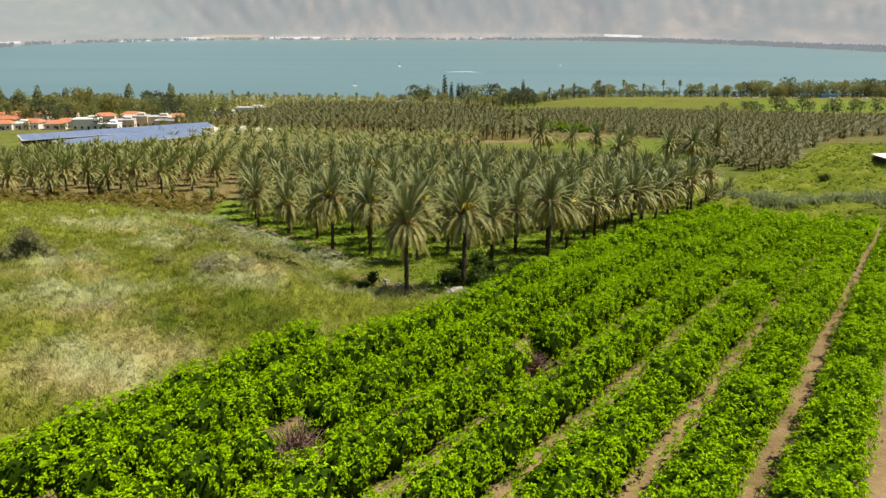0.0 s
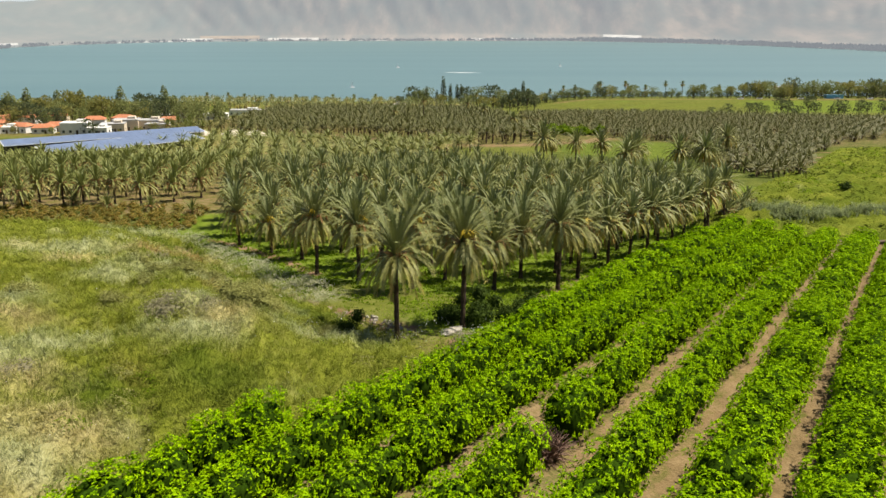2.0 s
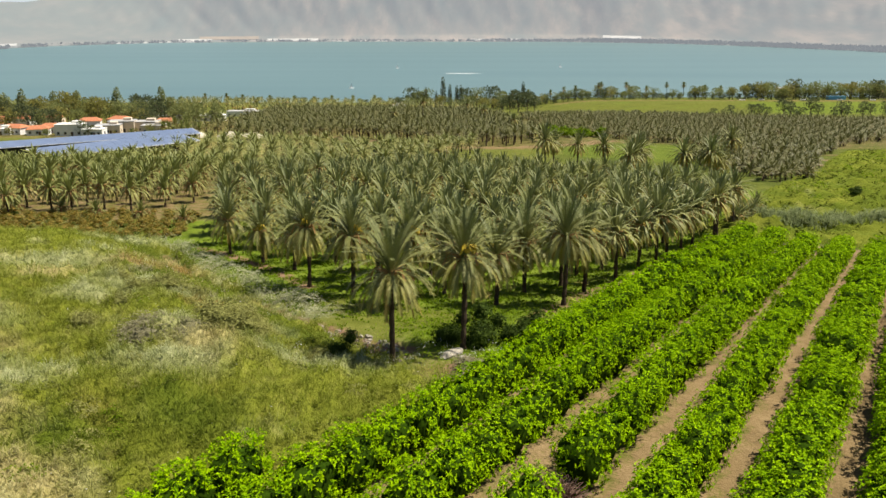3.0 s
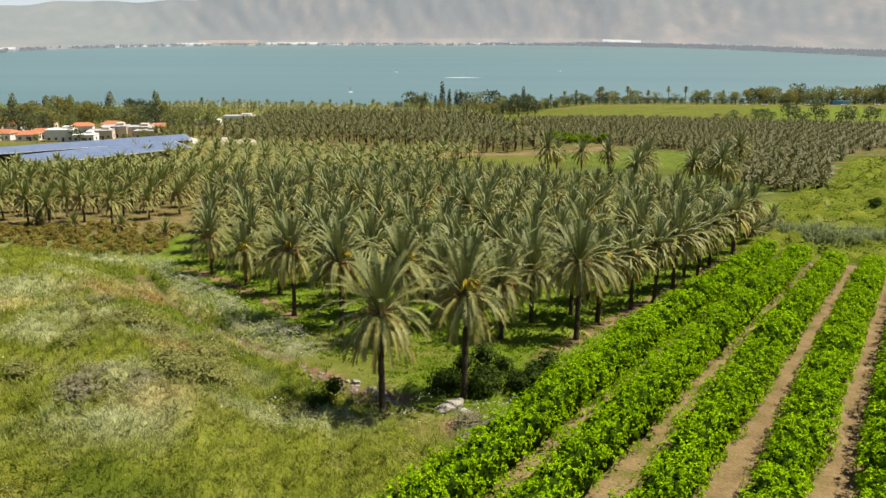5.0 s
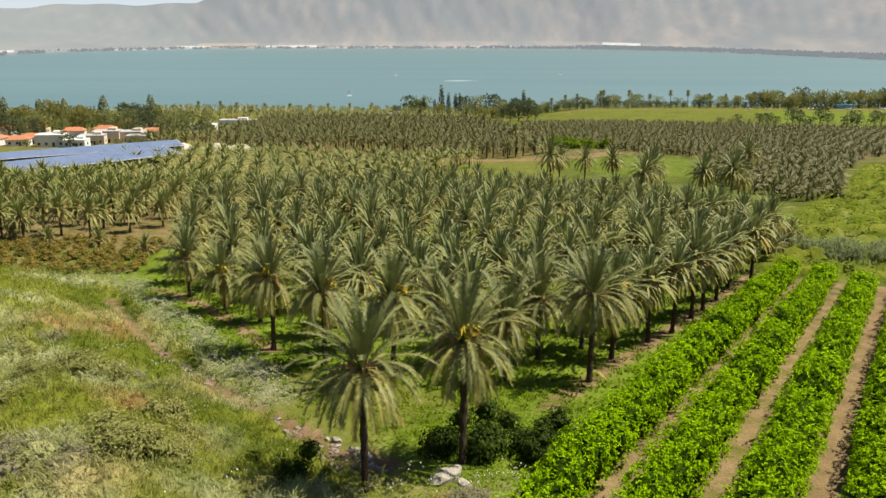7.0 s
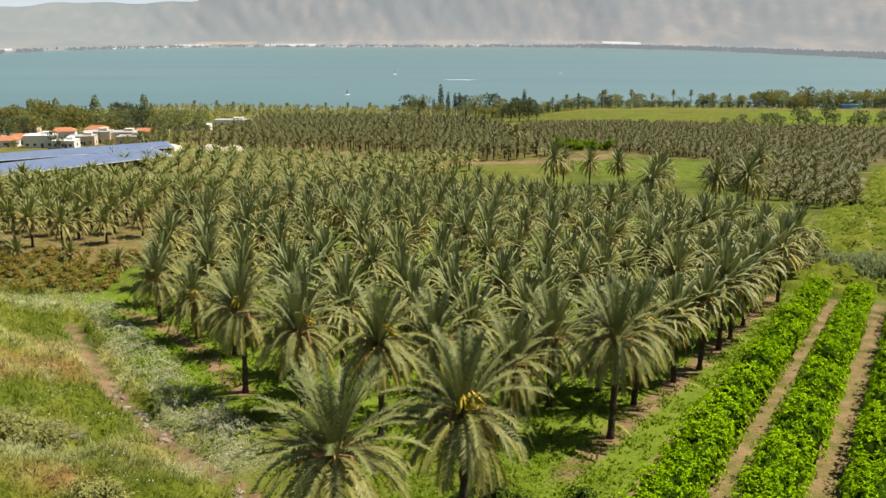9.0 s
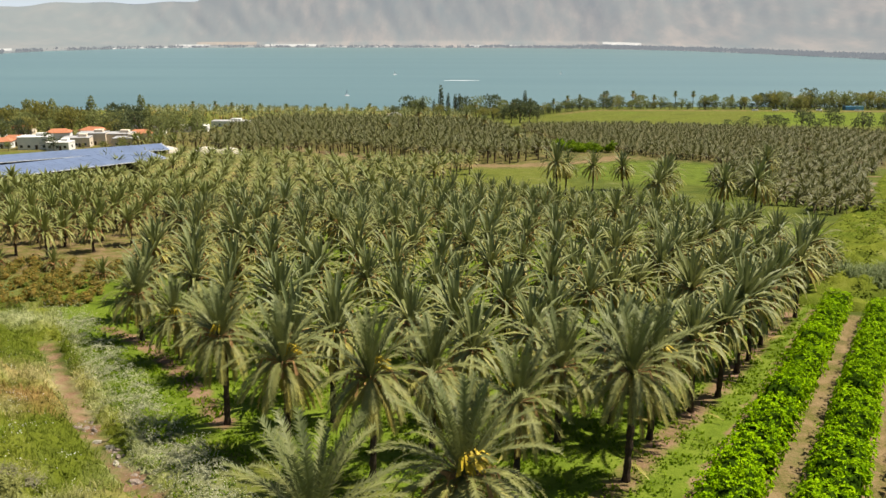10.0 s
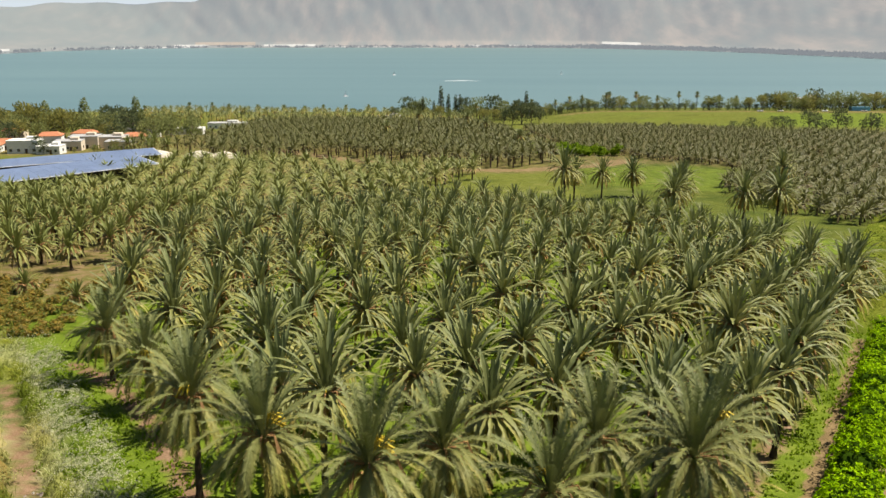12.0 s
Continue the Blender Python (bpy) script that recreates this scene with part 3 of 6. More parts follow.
def foliage_points(V, F, n, rng, lift=0.0):
    """n places on a body, more where it faces the light, and their outward ways."""
    F = np.array(F)
    a, b, c, e = V[F[:, 0]], V[F[:, 1]], V[F[:, 2]], V[F[:, 3]]
    nor = np.cross(c - a, e - b)
    area = np.linalg.norm(nor, axis=1) + 1e-9
    nor = nor / area[:, None]
    mid = (a + b + c + e) / 4
    flip = np.sign((nor * (mid - V.mean(0))).sum(1))
    nor *= flip[:, None]
    wgt = area * np.clip(0.5 + 0.7 * nor[:, 2], 0.08, 2)
    k = rng.choice(len(F), n, p=wgt / wgt.sum())
    s, t = rng.uniform(0, 1, (n, 1)), rng.uniform(0, 1, (n, 1))
    p = (a[k] * (1 - s) + b[k] * s) * (1 - t) + (e[k] * (1 - s) + c[k] * s) * t
    return p + nor[k] * lift, nor[k]


# ---- date palms ----
def frond(length, rise, bend, pairs, rng, wide=0.085, leaf=0.62, segs=7, droop=1.15):
    """One feather leaf from the origin towards +x: rise in degrees at its foot, bend in degrees to its tip."""
    V, F, A = [], [], []
    pts, e = [np.zeros(3)], radians(rise)
    side = rng.uniform(-0.25, 0.25)
    for i in range(segs):
        s = (i + 0.5) / segs
        el, az = e - radians(bend) * s ** droop, side * s
        pts.append(pts[-1] + length / segs * np.array([math.cos(el) * math.cos(az), math.cos(el) * math.sin(az), math.sin(el)]))
    pts = np.array(pts)
    for i in range(segs + 1):
        r = 0.06 * (1 - i / segs) + 0.012
        for dy, dz in ((-1, 0), (1, 0.4)):
            V.append(pts[i] + np.array([0, dy * r, dz * r]))
    for i in range(segs):
        F.append((2 * i, 2 * i + 1, 2 * i + 3, 2 * i + 2))
    for k in range(pairs):
        s = 0.16 + 0.84 * (k + rng.uniform(0, 0.7)) / pairs
        q = min(s * segs, segs - 1e-6)
        i = int(q)
        p = pts[i] + (pts[i + 1] - pts[i]) * (q - i)
        t = (pts[i + 1] - pts[i]) / np.linalg.norm(pts[i + 1] - pts[i])
        lat = np.cross([0, 0, 1], t)
        lat /= np.linalg.norm(lat) + 1e-6
        up = np.cross(t, lat)
        size = leaf * (0.35 + 0.65 * math.sin(math.pi * min(1, 0.12 + 0.80 * s)) ** 0.7) * rng.uniform(0.85, 1.15)
        for sgn in (-1, 1):
            d = t * rng.uniform(0.65, 0.95) + lat * sgn * rng.uniform(0.6, 0.9) + up * rng.uniform(0.05, 0.5)
            d /= np.linalg.norm(d)
            n = len(V)
            w = t * wide * 0.5
            tip = p + d * size + np.array([0, 0, -0.16 * size])
            V += [p - w, p + w, tip]
            F.append((n, n + 1, n + 2))
    return np.array(V), F


def feather(length, rise, bend, steps, rng, wide=0.36, droop=1.15):
    """One feather leaf as two ragged vanes that meet at the rib in a V."""
    p, e, side, lift = np.zeros(3), radians(rise), rng.uniform(-0.3, 0.3), rng.uniform(0.15, 0.6)
    V, F = [], []
    for i in range(steps + 1):
        s = i / steps
        el, az = e - radians(bend) * s ** droop, side * s
        t = np.array([math.cos(el) * math.cos(az), math.cos(el) * math.sin(az), math.sin(el)])
        lat = np.array([-math.sin(az), math.cos(az), 0.0])
        up = np.cross(t, lat)
        w = wide * (0.12 + 0.88 * math.sin(math.pi * min(1.0, 0.08 + 0.86 * s)) ** 0.7) * (1.0 if i % 2 else 0.55) * rng.uniform(0.85, 1.15)
        V += [p, p + lat * w + up * w * lift + t * w * 0.9, p - lat * w + up * w * lift + t * w * 0.9]
        p = p + t * length / steps
    for i in range(steps):
        a = 3 * i
        F += [(a, a + 1, a + 4, a + 3), (a, a + 3, a + 5, a + 2)]
    return np.array(V), F


def turned(V, az, roll=0.0):
    c, s = math.cos(az), math.sin(az)
    return V @ np.array([[c, s, 0], [-s, c, 0], [0, 0, 1]])


def frond_form(g):
    """Rise, bend, relative length and age of an upright frond, g from 0 (heart of the crown) to 1 (edge of the fan)."""
    return 88 - 46 * g ** 1.4, 10 + 78 * g ** 1.3, 0.84 + 0.14 * min(1.0, g / 0.4) - 0.08 * max(0.0, g - 0.5), 0.03 + 0.36 * g ** 1.3


def skirt_form(h):
    """The same for the arching and hanging fronds below the fan, h from 0 (highest) to 1."""
    return 36 - 88 * h, 102 - 74 * h, 0.86 - 0.08 * h, 0.34 + 0.48 * h


def crown_plan(rng, count, skirt):
    """Turn, rise, bend, length and age for each frond of a crown."""
    plan = []
    for k in range(count + skirt):
        if k < count:
            rise, bend, size, age = frond_form(((k + 0.5) / count) ** 0.85)
        else:
            rise, bend, size, age = skirt_form((k - count + 0.5) / skirt)
        plan.append((k * 2.39996 + rng.normal(0, 0.16), rise + rng.normal(0, 5), bend + rng.normal(0, 8), size * rng.uniform(0.9, 1.07), age + rng.normal(0, 0.05)))
    for k in range(max(2, skirt // 7)):  # dead fronds close to the trunk
        plan.append((rng.uniform(0, 6.28), rng.uniform(-72, -58), rng.uniform(12, 24), rng.uniform(0.5, 0.7), rng.uniform(0.88, 1.0)))
    return plan


def crown_mesh(name, seed, material, count=34, skirt=54, steps=7, length=4.5, wide=0.215):
    rng = np.random.RandomState(seed)
    V, F, A, n = [], [], [], 0
    for az, rise, bend, size, age in crown_plan(rng, count, skirt):
        v, f = feather(length * size, rise, bend, steps, rng, wide)
        v = turned(v, az) + [0.16 * math.cos(az), 0.16 * math.sin(az), 0]
        F += [tuple(i + n for i in q) for q in f]
        V.append(v)
        A += [age] * len(v)
        n += len(v)
    return mesh_of(name, np.concatenate(V), F, material, False, A)


def trunk_mesh(seed, height, rings=14, sides=7, radius=0.24):
    """Palm trunk with the ragged bases of cut leaves."""
    rng = np.random.RandomState(seed)
    V, F = [], []
    lean = rng.normal(0, 0.02, 2)
    for i in range(rings + 1):
        s = i / rings
        r = radius * (1.25 - 0.35 * min(1, s * 5) + 0.25 * max(0, s - 0.8) * 5)
        for k in range(sides):
            t = 2 * math.pi * (k + 0.5 * (i % 2)) / sides
            rr = r * (1 + (0.14 if i % 2 else -0.05) + rng.normal(0, 0.06))
            V.append((rr * math.cos(t) + lean[0] * s * height, rr * math.sin(t) + lean[1] * s * height, -0.4 + (height + 0.4) * s))
    for i in range(rings):
        for k in range(sides):
            j = (k + 1) % sides
            F.append((i * sides + k, i * sides + j, (i + 1) * sides + j, (i + 1) * sides + k))
    F.append(tuple(range(rings * sides, (rings + 1) * sides)))
    return mesh_of("trunk", V, F, M_BARK)


def heart_mesh(seed):
    """Old leaf bases round the top of the trunk."""
    rng = np.random.RandomState(seed)
    chunks = []
    for k in range(14):
        t = k * 2.4
        r, z = 0.26, -0.85 + 0.07 * k
        d = np.array([math.cos(t), math.sin(t), 0])
        a = d * r + [0, 0, z]
        b = a + d * rng.uniform(0.3, 0.6) + [0, 0, rng.uniform(0.05, 0.4)]
        chunks.append(tube([a, b], [0.12, 0.06], 3))
    for k in range(9):  # old fruit stalks, bent over and hanging
        t = k * 0.7 + rng.normal(0, 0.15)
        d = np.array([math.cos(t), math.sin(t), 0])
        a = d * 0.25 + [0, 0, 0.15]
        b = a + d * rng.uniform(0.5, 0.8) + [0, 0, 0.2]
        chunks.append(tube([a, b, b + d * 0.3 + [0, 0, -rng.uniform(0.6, 1.1)]], [0.04, 0.04, 0.10], 3))
    V, F = merge(chunks)
    return mesh_of("boot", V, F, M_HEART)


def stalk_mesh(seed):
    """A bunch of yellow flower stalks."""
    rng = np.random.RandomState(seed)
    chunks = []
    for k in range(12):
        t = rng.uniform(-0.5, 0.5)
        reach, rise = rng.uniform(0.5, 0.95), rng.uniform(0.2, 0.75)
        p0, p1 = np.zeros(3), np.array([reach * 0.6 * math.cos(t), reach * 0.6 * math.sin(t), rise])
        p2 = p1 + [reach * 0.5 * math.cos(t), reach * 0.5 * math.sin(t), -0.25]
        chunks.append(tube([p0, p1, p2], [0.04, 0.05, 0.03], 3))
    V, F = merge(chunks)
    return mesh_of("flower_stalk", V, F, M_STALK)


TRUNKS = [trunk_mesh(s, 6.3) for s in (1, 2, 3)]
HEART, STALK = heart_mesh(1), stalk_mesh(2)
CROWNS = [crown_mesh("crown", 10 + s, M_FROND) for s in range(5)]
CROWNS_FAR = [crown_mesh("crown", 20 + s, M_FROND, 28, 38, 5, 4.5, 0.24) for s in range(5)]
CROWNS_B = [crown_mesh("crown", 30 + s, M_FROND_B, 28, 28, 5, 4.5, 0.25) for s in range(4)]
prng = random.Random(4)


def palm(x, y, height=6.3, crown=None, scale=1.0, label="", group="palms of the grove", turn=None, stalks=True, name="date_palm"):
    k = height / 6.3
    base = tagged(new(name), label or "grey-green date palm with a dark rough trunk", "palm tree", group)
    base.matrix_world = Matrix.Translation(on_land(x, y)) @ Matrix.Rotation(prng.uniform(0, 6.28) if turn is None else turn, 4, "Z") @ Matrix.Rotation(prng.gauss(0, 0.035), 4, "X")
    piece("trunk", prng.choice(TRUNKS), base, Matrix.Diagonal((1, 1, k, 1)), "dark trunk with ragged leaf bases")
    piece("boot", HEART, base, Matrix.Translation((0, 0, height)) @ Matrix.Scale(1.3, 4), "brown cut leaf bases")
    if stalks:
        for _ in range(prng.randint(0, 2)):
            piece("flower_stalk", STALK, base, Matrix.Translation((0, 0, height + 0.05)) @ Matrix.Rotation(prng.uniform(0, 6.28), 4, "Z") @ Matrix.Scale(prng.uniform(0.7, 1.1), 4), "yellow flower stalks")
    if crown is not None:
        piece("crown", crown, base, Matrix.Translation((0, 0, height)) @ Matrix.Scale(scale, 4))
    return base


FROND_KIT = []
kit_rng = np.random.RandomState(77)
for g in range(14):
    rise, bend, size, age = frond_form((g + 0.5) / 14)
    v, f = frond(4.6 * size, rise, bend, 52, kit_rng, 0.085, 0.52)
    FROND_KIT.append(mesh_of("frond", v, f, M_FROND, False, [age] * len(v)))
for g in range(8):
    rise, bend, size, age = skirt_form((g + 0.5) / 8)
    v, f = frond(4.6 * size, rise, bend, 48, kit_rng, 0.08, 0.46)
    FROND_KIT.append(mesh_of("frond", v, f, M_FROND, False, [age] * len(v)))


def close_palm(x, y, height, label, scale=1.0, stalks=2, stalk_turn=0.0):
    """A palm of the outer edge, each frond a part of its own."""
    base = palm(x, y, height, None, 1.0, label, "palms of the grove", 0.0, False)
    for j in range(stalks):
        piece("flower_stalk", STALK, base, Matrix.Translation((0, 0, height + 0.45)) @ Matrix.Rotation(stalk_turn + j * 0.5, 4, "Z") @ Matrix.Scale(1.5, 4), "yellow flower stalks")
    n = 36
    for k in range(n):
        g = min(13, int((k / n) ** 0.85 * 14))
        m = Matrix.Translation((0, 0, height)) @ Matrix.Rotation(k * 2.39996 + prng.gauss(0, 0.12), 4, "Z") @ Matrix.Rotation(prng.gauss(0, 0.09), 4, "Y")
        piece("frond", FROND_KIT[g], base, m @ Matrix.Translation((0.16, 0, 0)) @ Matrix.Scale(scale * prng.uniform(0.92, 1.06), 4))
    for k in range(62):
        m = Matrix.Translation((0, 0, height)) @ Matrix.Rotation(k * 2.39996 + prng.gauss(0, 0.2), 4, "Z") @ Matrix.Rotation(prng.gauss(0, 0.12), 4, "Y")
        piece("frond", FROND_KIT[14 + k * 8 // 62], base, m @ Matrix.Translation((0.16, 0, 0)) @ Matrix.Scale(scale * prng.uniform(0.85, 1.1), 4))
    return base


close_palm(-3.6, 77.9, 7.6, "tall date palm standing at the grove corner by a stony gully", 1.02, 1, 2.0)
close_palm(2.1, 81.0, 7.7, "tall date palm with yellow flower stalks at the grove corner", 1.02, 3, 4.9)
# first palm of each row, then every seventh metre
ROW_START = [0.0, -3.4, -8.6, -7.9, -6.2, 2.2, 4.4, 7.2, 14, 21, 26, 33, 43, 56]
ROW_W = [0.3, 6.4, 13.9, 21.8, 29.6, 39.7, 47.6, 57.0, 64.5, 71.5, 78.5, 85.5, 92.5, 99.5]
for i, (u0, w0) in enumerate(zip(ROW_START, ROW_W)):
    u_end = 84 + 1.05 * min(w0, 46)
    u, k = u0, 0
    while u < u_end:
        x, y = from_uw(u + prng.gauss(0, 0.75) * (k > 0), w0 + prng.gauss(0, 0.65) * (k > 0))
        h = prng.gauss(6.5, 0.55) + (-0.5 - 1.2 * float(ease(45, 90, u)) if i else 0.4) - 2.0 * float(ease(40, 120, u) * ease(5, 40, w0)) - (1.0 if i > 4 and k == 0 else 0)
        if (i < 3 and k < 2) or (i < 8 and k == 0):
            close_palm(x, y, h + 0.2, "date palm in the front row of the grove", prng.uniform(0.95, 1.03), prng.randint(0, 2), prng.uniform(0, 6.28))
        else:
            palm(x, y, h, (CROWNS if y < 142 else CROWNS_FAR)[(i * 3 + k * 7) % 5], prng.uniform(0.86, 1.1))
        u += 7.08
        k += 1
# the yellower block beside the grove
FAR_B = []
for i in range(24):
    for j in range(26):
        x, y = from_uw(12 + 8.0 * j + prng.gauss(0, 0.4), 100 + 7.6 * (i - 3) + prng.gauss(0, 0.4))
        edge = 176 + 0.16 * (x + 58)
        if y < edge or y > (270 + 0.466 * (x + 120) if x < -72 else 338 + 0.1 * x) or x < -132:
            continue
        u, w = to_uw(x, y)
        lim = 80.5 + 0.27 * max(0, u - 33) if u > 30 else 96
        if w < lim or (u < 128 and w < 101):
            continue
        if y > 232:
            FAR_B.append((x, y))
            continue
        palm(x, y, prng.gauss(4.2, 0.4), CROWNS_B[(i + 3 * j) % 4], prng.uniform(0.88, 1.06), "yellow-green young date palm on red soil", "palms of the young block", stalks=False)
# small palms before the young block
for x, y in ((-47, 163), (-57, 170), (-66, 171), (-75, 176), (-84, 176)):
    palm(x, y, 1.1, CROWNS_B[int(-x) % 4], 0.62, "low grey-green palm offshoot beside rusty shrubs", "palm offshoots", stalks=False)
# loose palms in the clearing
for x, y, h, s in ((31.5, 261, 8.5, 1.15), (34.5, 266, 7.2, 0.9), (43.5, 276, 6.0, 0.95), (52.9, 279.5, 5.6, 1.0), (54.5, 245, 5.6, 1.15), (57, 250, 6.4, 1.05), (61.4, 222, 6.9, 1.0), (67.7, 221, 7.6, 1.0), (97, 290, 6.6, 1.05), (50, 233, 5.6, 1.0), (72, 228, 5.0, 0.9)):
    palm(x, y, h + 0.8, CROWNS[int(x) % 5], s * 1.25, "large loose date palm with a shaggy skirt of old fronds", "palms of the clearing")
# leaning palms beyond the row's end
for x, y, h in ((55, 163, 1.4), (58, 166, 1.0), (53, 160, 0.9), (61, 172, 1.6)):
    palm(x, y, h, CROWNS[int(x) % 5], 0.72, "low bushy date palm in tall grass", "palm offshoots", stalks=False)


def grove_mesh(name, spots, seed, material, fronds=22, height=6.5, size_of=1.0):
    """A far palm grove: trunks and crowns of real fronds, joined."""
    rng = np.random.RandomState(seed)
    kits = []
    for q in range(5):
        V, F, A, n = [], [], [], 0
        for k in range(fronds):
            g = (k + 0.5) / fronds
            az, rise, bend, size, age = k * 2.39996 + rng.normal(0, 0.2), 82 - 88 * g + rng.normal(0, 6), 30 + 50 * g, rng.uniform(0.85, 1.05), 0.05 + 0.75 * g
            L = 4.4 * size
            e1, e2 = radians(rise - bend * 0.2), radians(rise - bend * 0.85)
            p = np.array([[0, 0, 0], [L * 0.5 * math.cos(e1), 0, L * 0.5 * math.sin(e1)], [0, 0, 0]])
            p[2] = p[1] + [L * 0.5 * math.cos(e2), 0, L * 0.5 * math.sin(e2)]
            wd = 0.36
            v = np.array([p[0], p[1] + [0, wd, -0.1], p[1] + [0, 0, 0.1], p[1] + [0, -wd, -0.1], p[2]])
            V.append(turned(v, az))
            F += [tuple(i + n for i in t) for t in ((0, 1, 2), (0, 2, 3), (1, 4, 2), (2, 4, 3))]
            A += [age] * 5
            n += 5
        kits.append((np.concatenate(V), np.array(F), np.array(A)))
    VV, FF, AA, TT, TF, n, m = [], [], [], [], [], 0, 0
    for x, y in spots:
        V, F, A = kits[rng.randint(5)]
        z = float(land(x, y))
        h = height * rng.uniform(0.85, 1.1)
        VV.append(turned(V, rng.uniform(0, 6.28)) * rng.uniform(0.85, 1.1) * size_of + [x, y, z + h])
        FF.append(F + n)
        AA.append(np.clip(A + rng.uniform(-0.1, 0.2), 0, 1))
        n += len(V)
        tv, tf = tube([(x, y, z - 0.3), (x, y, z + h)], [0.26, 0.2], 4)
        TT += tv
        TF += [tuple(i + m for i in t) for t in tf]
        m += len(tv)
    return mesh_of(name, np.concatenate(VV), np.concatenate(FF).tolist(), material, False, np.concatenate(AA)), mesh_of("trunks", TT, TF, M_BARK)


def far_grove(name, spots, seed, material, label, height=6.5, fronds=22, size_of=1.0):
    crown, trunks = grove_mesh(name, spots, seed, material, fronds, height, size_of)
    base = thing(name, crown, label=label, category="palm grove", kind="stuff")
    piece("trunks", trunks, base, None, "dark palm trunks")


def inside(x, y, poly):
    c = False
    for (ax, ay), (bx, by) in zip(poly, poly[1:] + poly[:1]):
        if (ay > y) != (by > y) and x < (bx - ax) * (y - ay) / (by - ay) + ax:
            c = not c
    return c


def lattice(poly, step, seed, jitter=0.5, keep=1.0):
    rng = random.Random(seed)
    out = []
    for i in range(-10, 100):
        for j in range(-10, 100):
            x, y = from_uw(60 + step * i + rng.gauss(0, jitter), -120 + step * 1.05 * j + rng.gauss(0, jitter))
            if inside(x, y, poly) and rng.random() < keep:
                out.append((x, y))
    return out


BLOCK_C = [(-118, 520), (-98, 400), (-72, 386), (-42, 402), (5, 360), (27, 359), (50, 385), (45, 440), (40, 500), (30, 590), (-60, 640), (-120, 640)]
BLOCK_D = [(60, 436), (78, 408), (108, 360), (84, 304), (80, 266), (86, 226), (98, 230), (112, 262), (146, 322), (162, 352), (210, 395), (280, 430), (282, 520), (205, 555), (140, 600), (52, 590)]
FAR_B += lattice([(-112, 312), (-70, 300), (-40, 345), (-60, 362), (-118, 358)], 7.8, 9)
far_grove("palm_grove", FAR_B, 50, M_FROND_B, "young yellow-green date palms in rows on red soil", 4.0, 34)
far_grove("palm_grove", lattice(BLOCK_C, 6.6, 5, 0.8), 51, M_FROND_C, "dense grove of mature date palms with bare trunks", 4.6, 28, 1.0)
far_grove("palm_grove", lattice([(-128, 430), (-98, 402), (-105, 520), (-125, 540)], 8.0, 15, 1.2, 0.8), 54, M_FROND_C, "loose palms in front of the village", 3.2, 18)
far_grove("palm_grove", lattice(BLOCK_D, 5.2, 6, 0.8, 0.94), 52, M_FROND_C, "wide orchard of smaller date palms in rows", 2.0, 26, 0.85)
far_grove("palm_grove", lattice([(-300, 640), (-120, 600), (30, 640), (0, 760), (-250, 840)], 10.5, 7, 2.5, 0.75), 53, M_FROND, "loose palm plantation along the lake shore", 5.5, 16)


# ---- citrus hedges ----
def citrus_meshes(seed, long=3.7, wide=3.1, high=3.0, shoots=400, leaf=0.20):
    rng = np.random.RandomState(seed)
    V, F = lumpy(rng, 12, 7, np.array([wide / 2, long / 2 + 0.04, high * 0.52]), 0.12, 0.62)
    V[:, 2] += high * 0.50 + 0.05
    # closed dark core that stands for the shade behind the leaves
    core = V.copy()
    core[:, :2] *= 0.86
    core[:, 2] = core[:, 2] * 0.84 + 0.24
    # shoots gather on rounded boughs, with gaps between them onto the dark core
    boughs = 64
    c, cn = foliage_points(V, F, boughs * 3, rng, -0.1)
    pick = [0]
    for _ in range(boughs - 1):
        gap = np.min(np.linalg.norm(c[:, None] - c[pick][None], axis=2), axis=1)
        pick.append(int(np.argmax(gap * (1 + 0.5 * (c[:, 2] > 0.9)))))
    k = rng.randint(0, boughs, shoots)
    size = rng.uniform(0.34, 0.52, boughs)[k][:, None]
    q = rng.normal(0, 1, (shoots, 3)) + cn[pick][k] * 1.1 + [0, 0, 0.5]
    q /= np.linalg.norm(q, axis=1, keepdims=True)
    p = c[pick][k] + q * size + rng.normal(0, 0.05, (shoots, 3))
    d = q * 0.8 + [0, 0, 0.35]
    N = np.repeat(d, 5, 0)
    R = rng.normal(0, 1, (shoots * 5, 3))
    R -= N * ((R * N).sum(1) / (N * N).sum(1))[:, None]
    R /= np.linalg.norm(R, axis=1, keepdims=True)
    P, D = np.repeat(p, 5, 0), R * 0.9 + N * 0.35
    P = P + np.repeat(rng.uniform(-0.1, 0.16, (shoots, 1)) * d, 5, 0) + rng.normal(0, 0.05, P.shape)
    LV, LF = flat_leaves(P, D, N, leaf, leaf * 0.58, rng)
    stem_v, stem_f = tube([(0, 0, -0.3), (0.05, 0, 0.5), (0, 0.05, 1.2)], [0.09, 0.08, 0.05], 6)
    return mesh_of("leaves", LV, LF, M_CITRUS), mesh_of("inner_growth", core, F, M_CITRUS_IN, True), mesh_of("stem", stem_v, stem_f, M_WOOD)


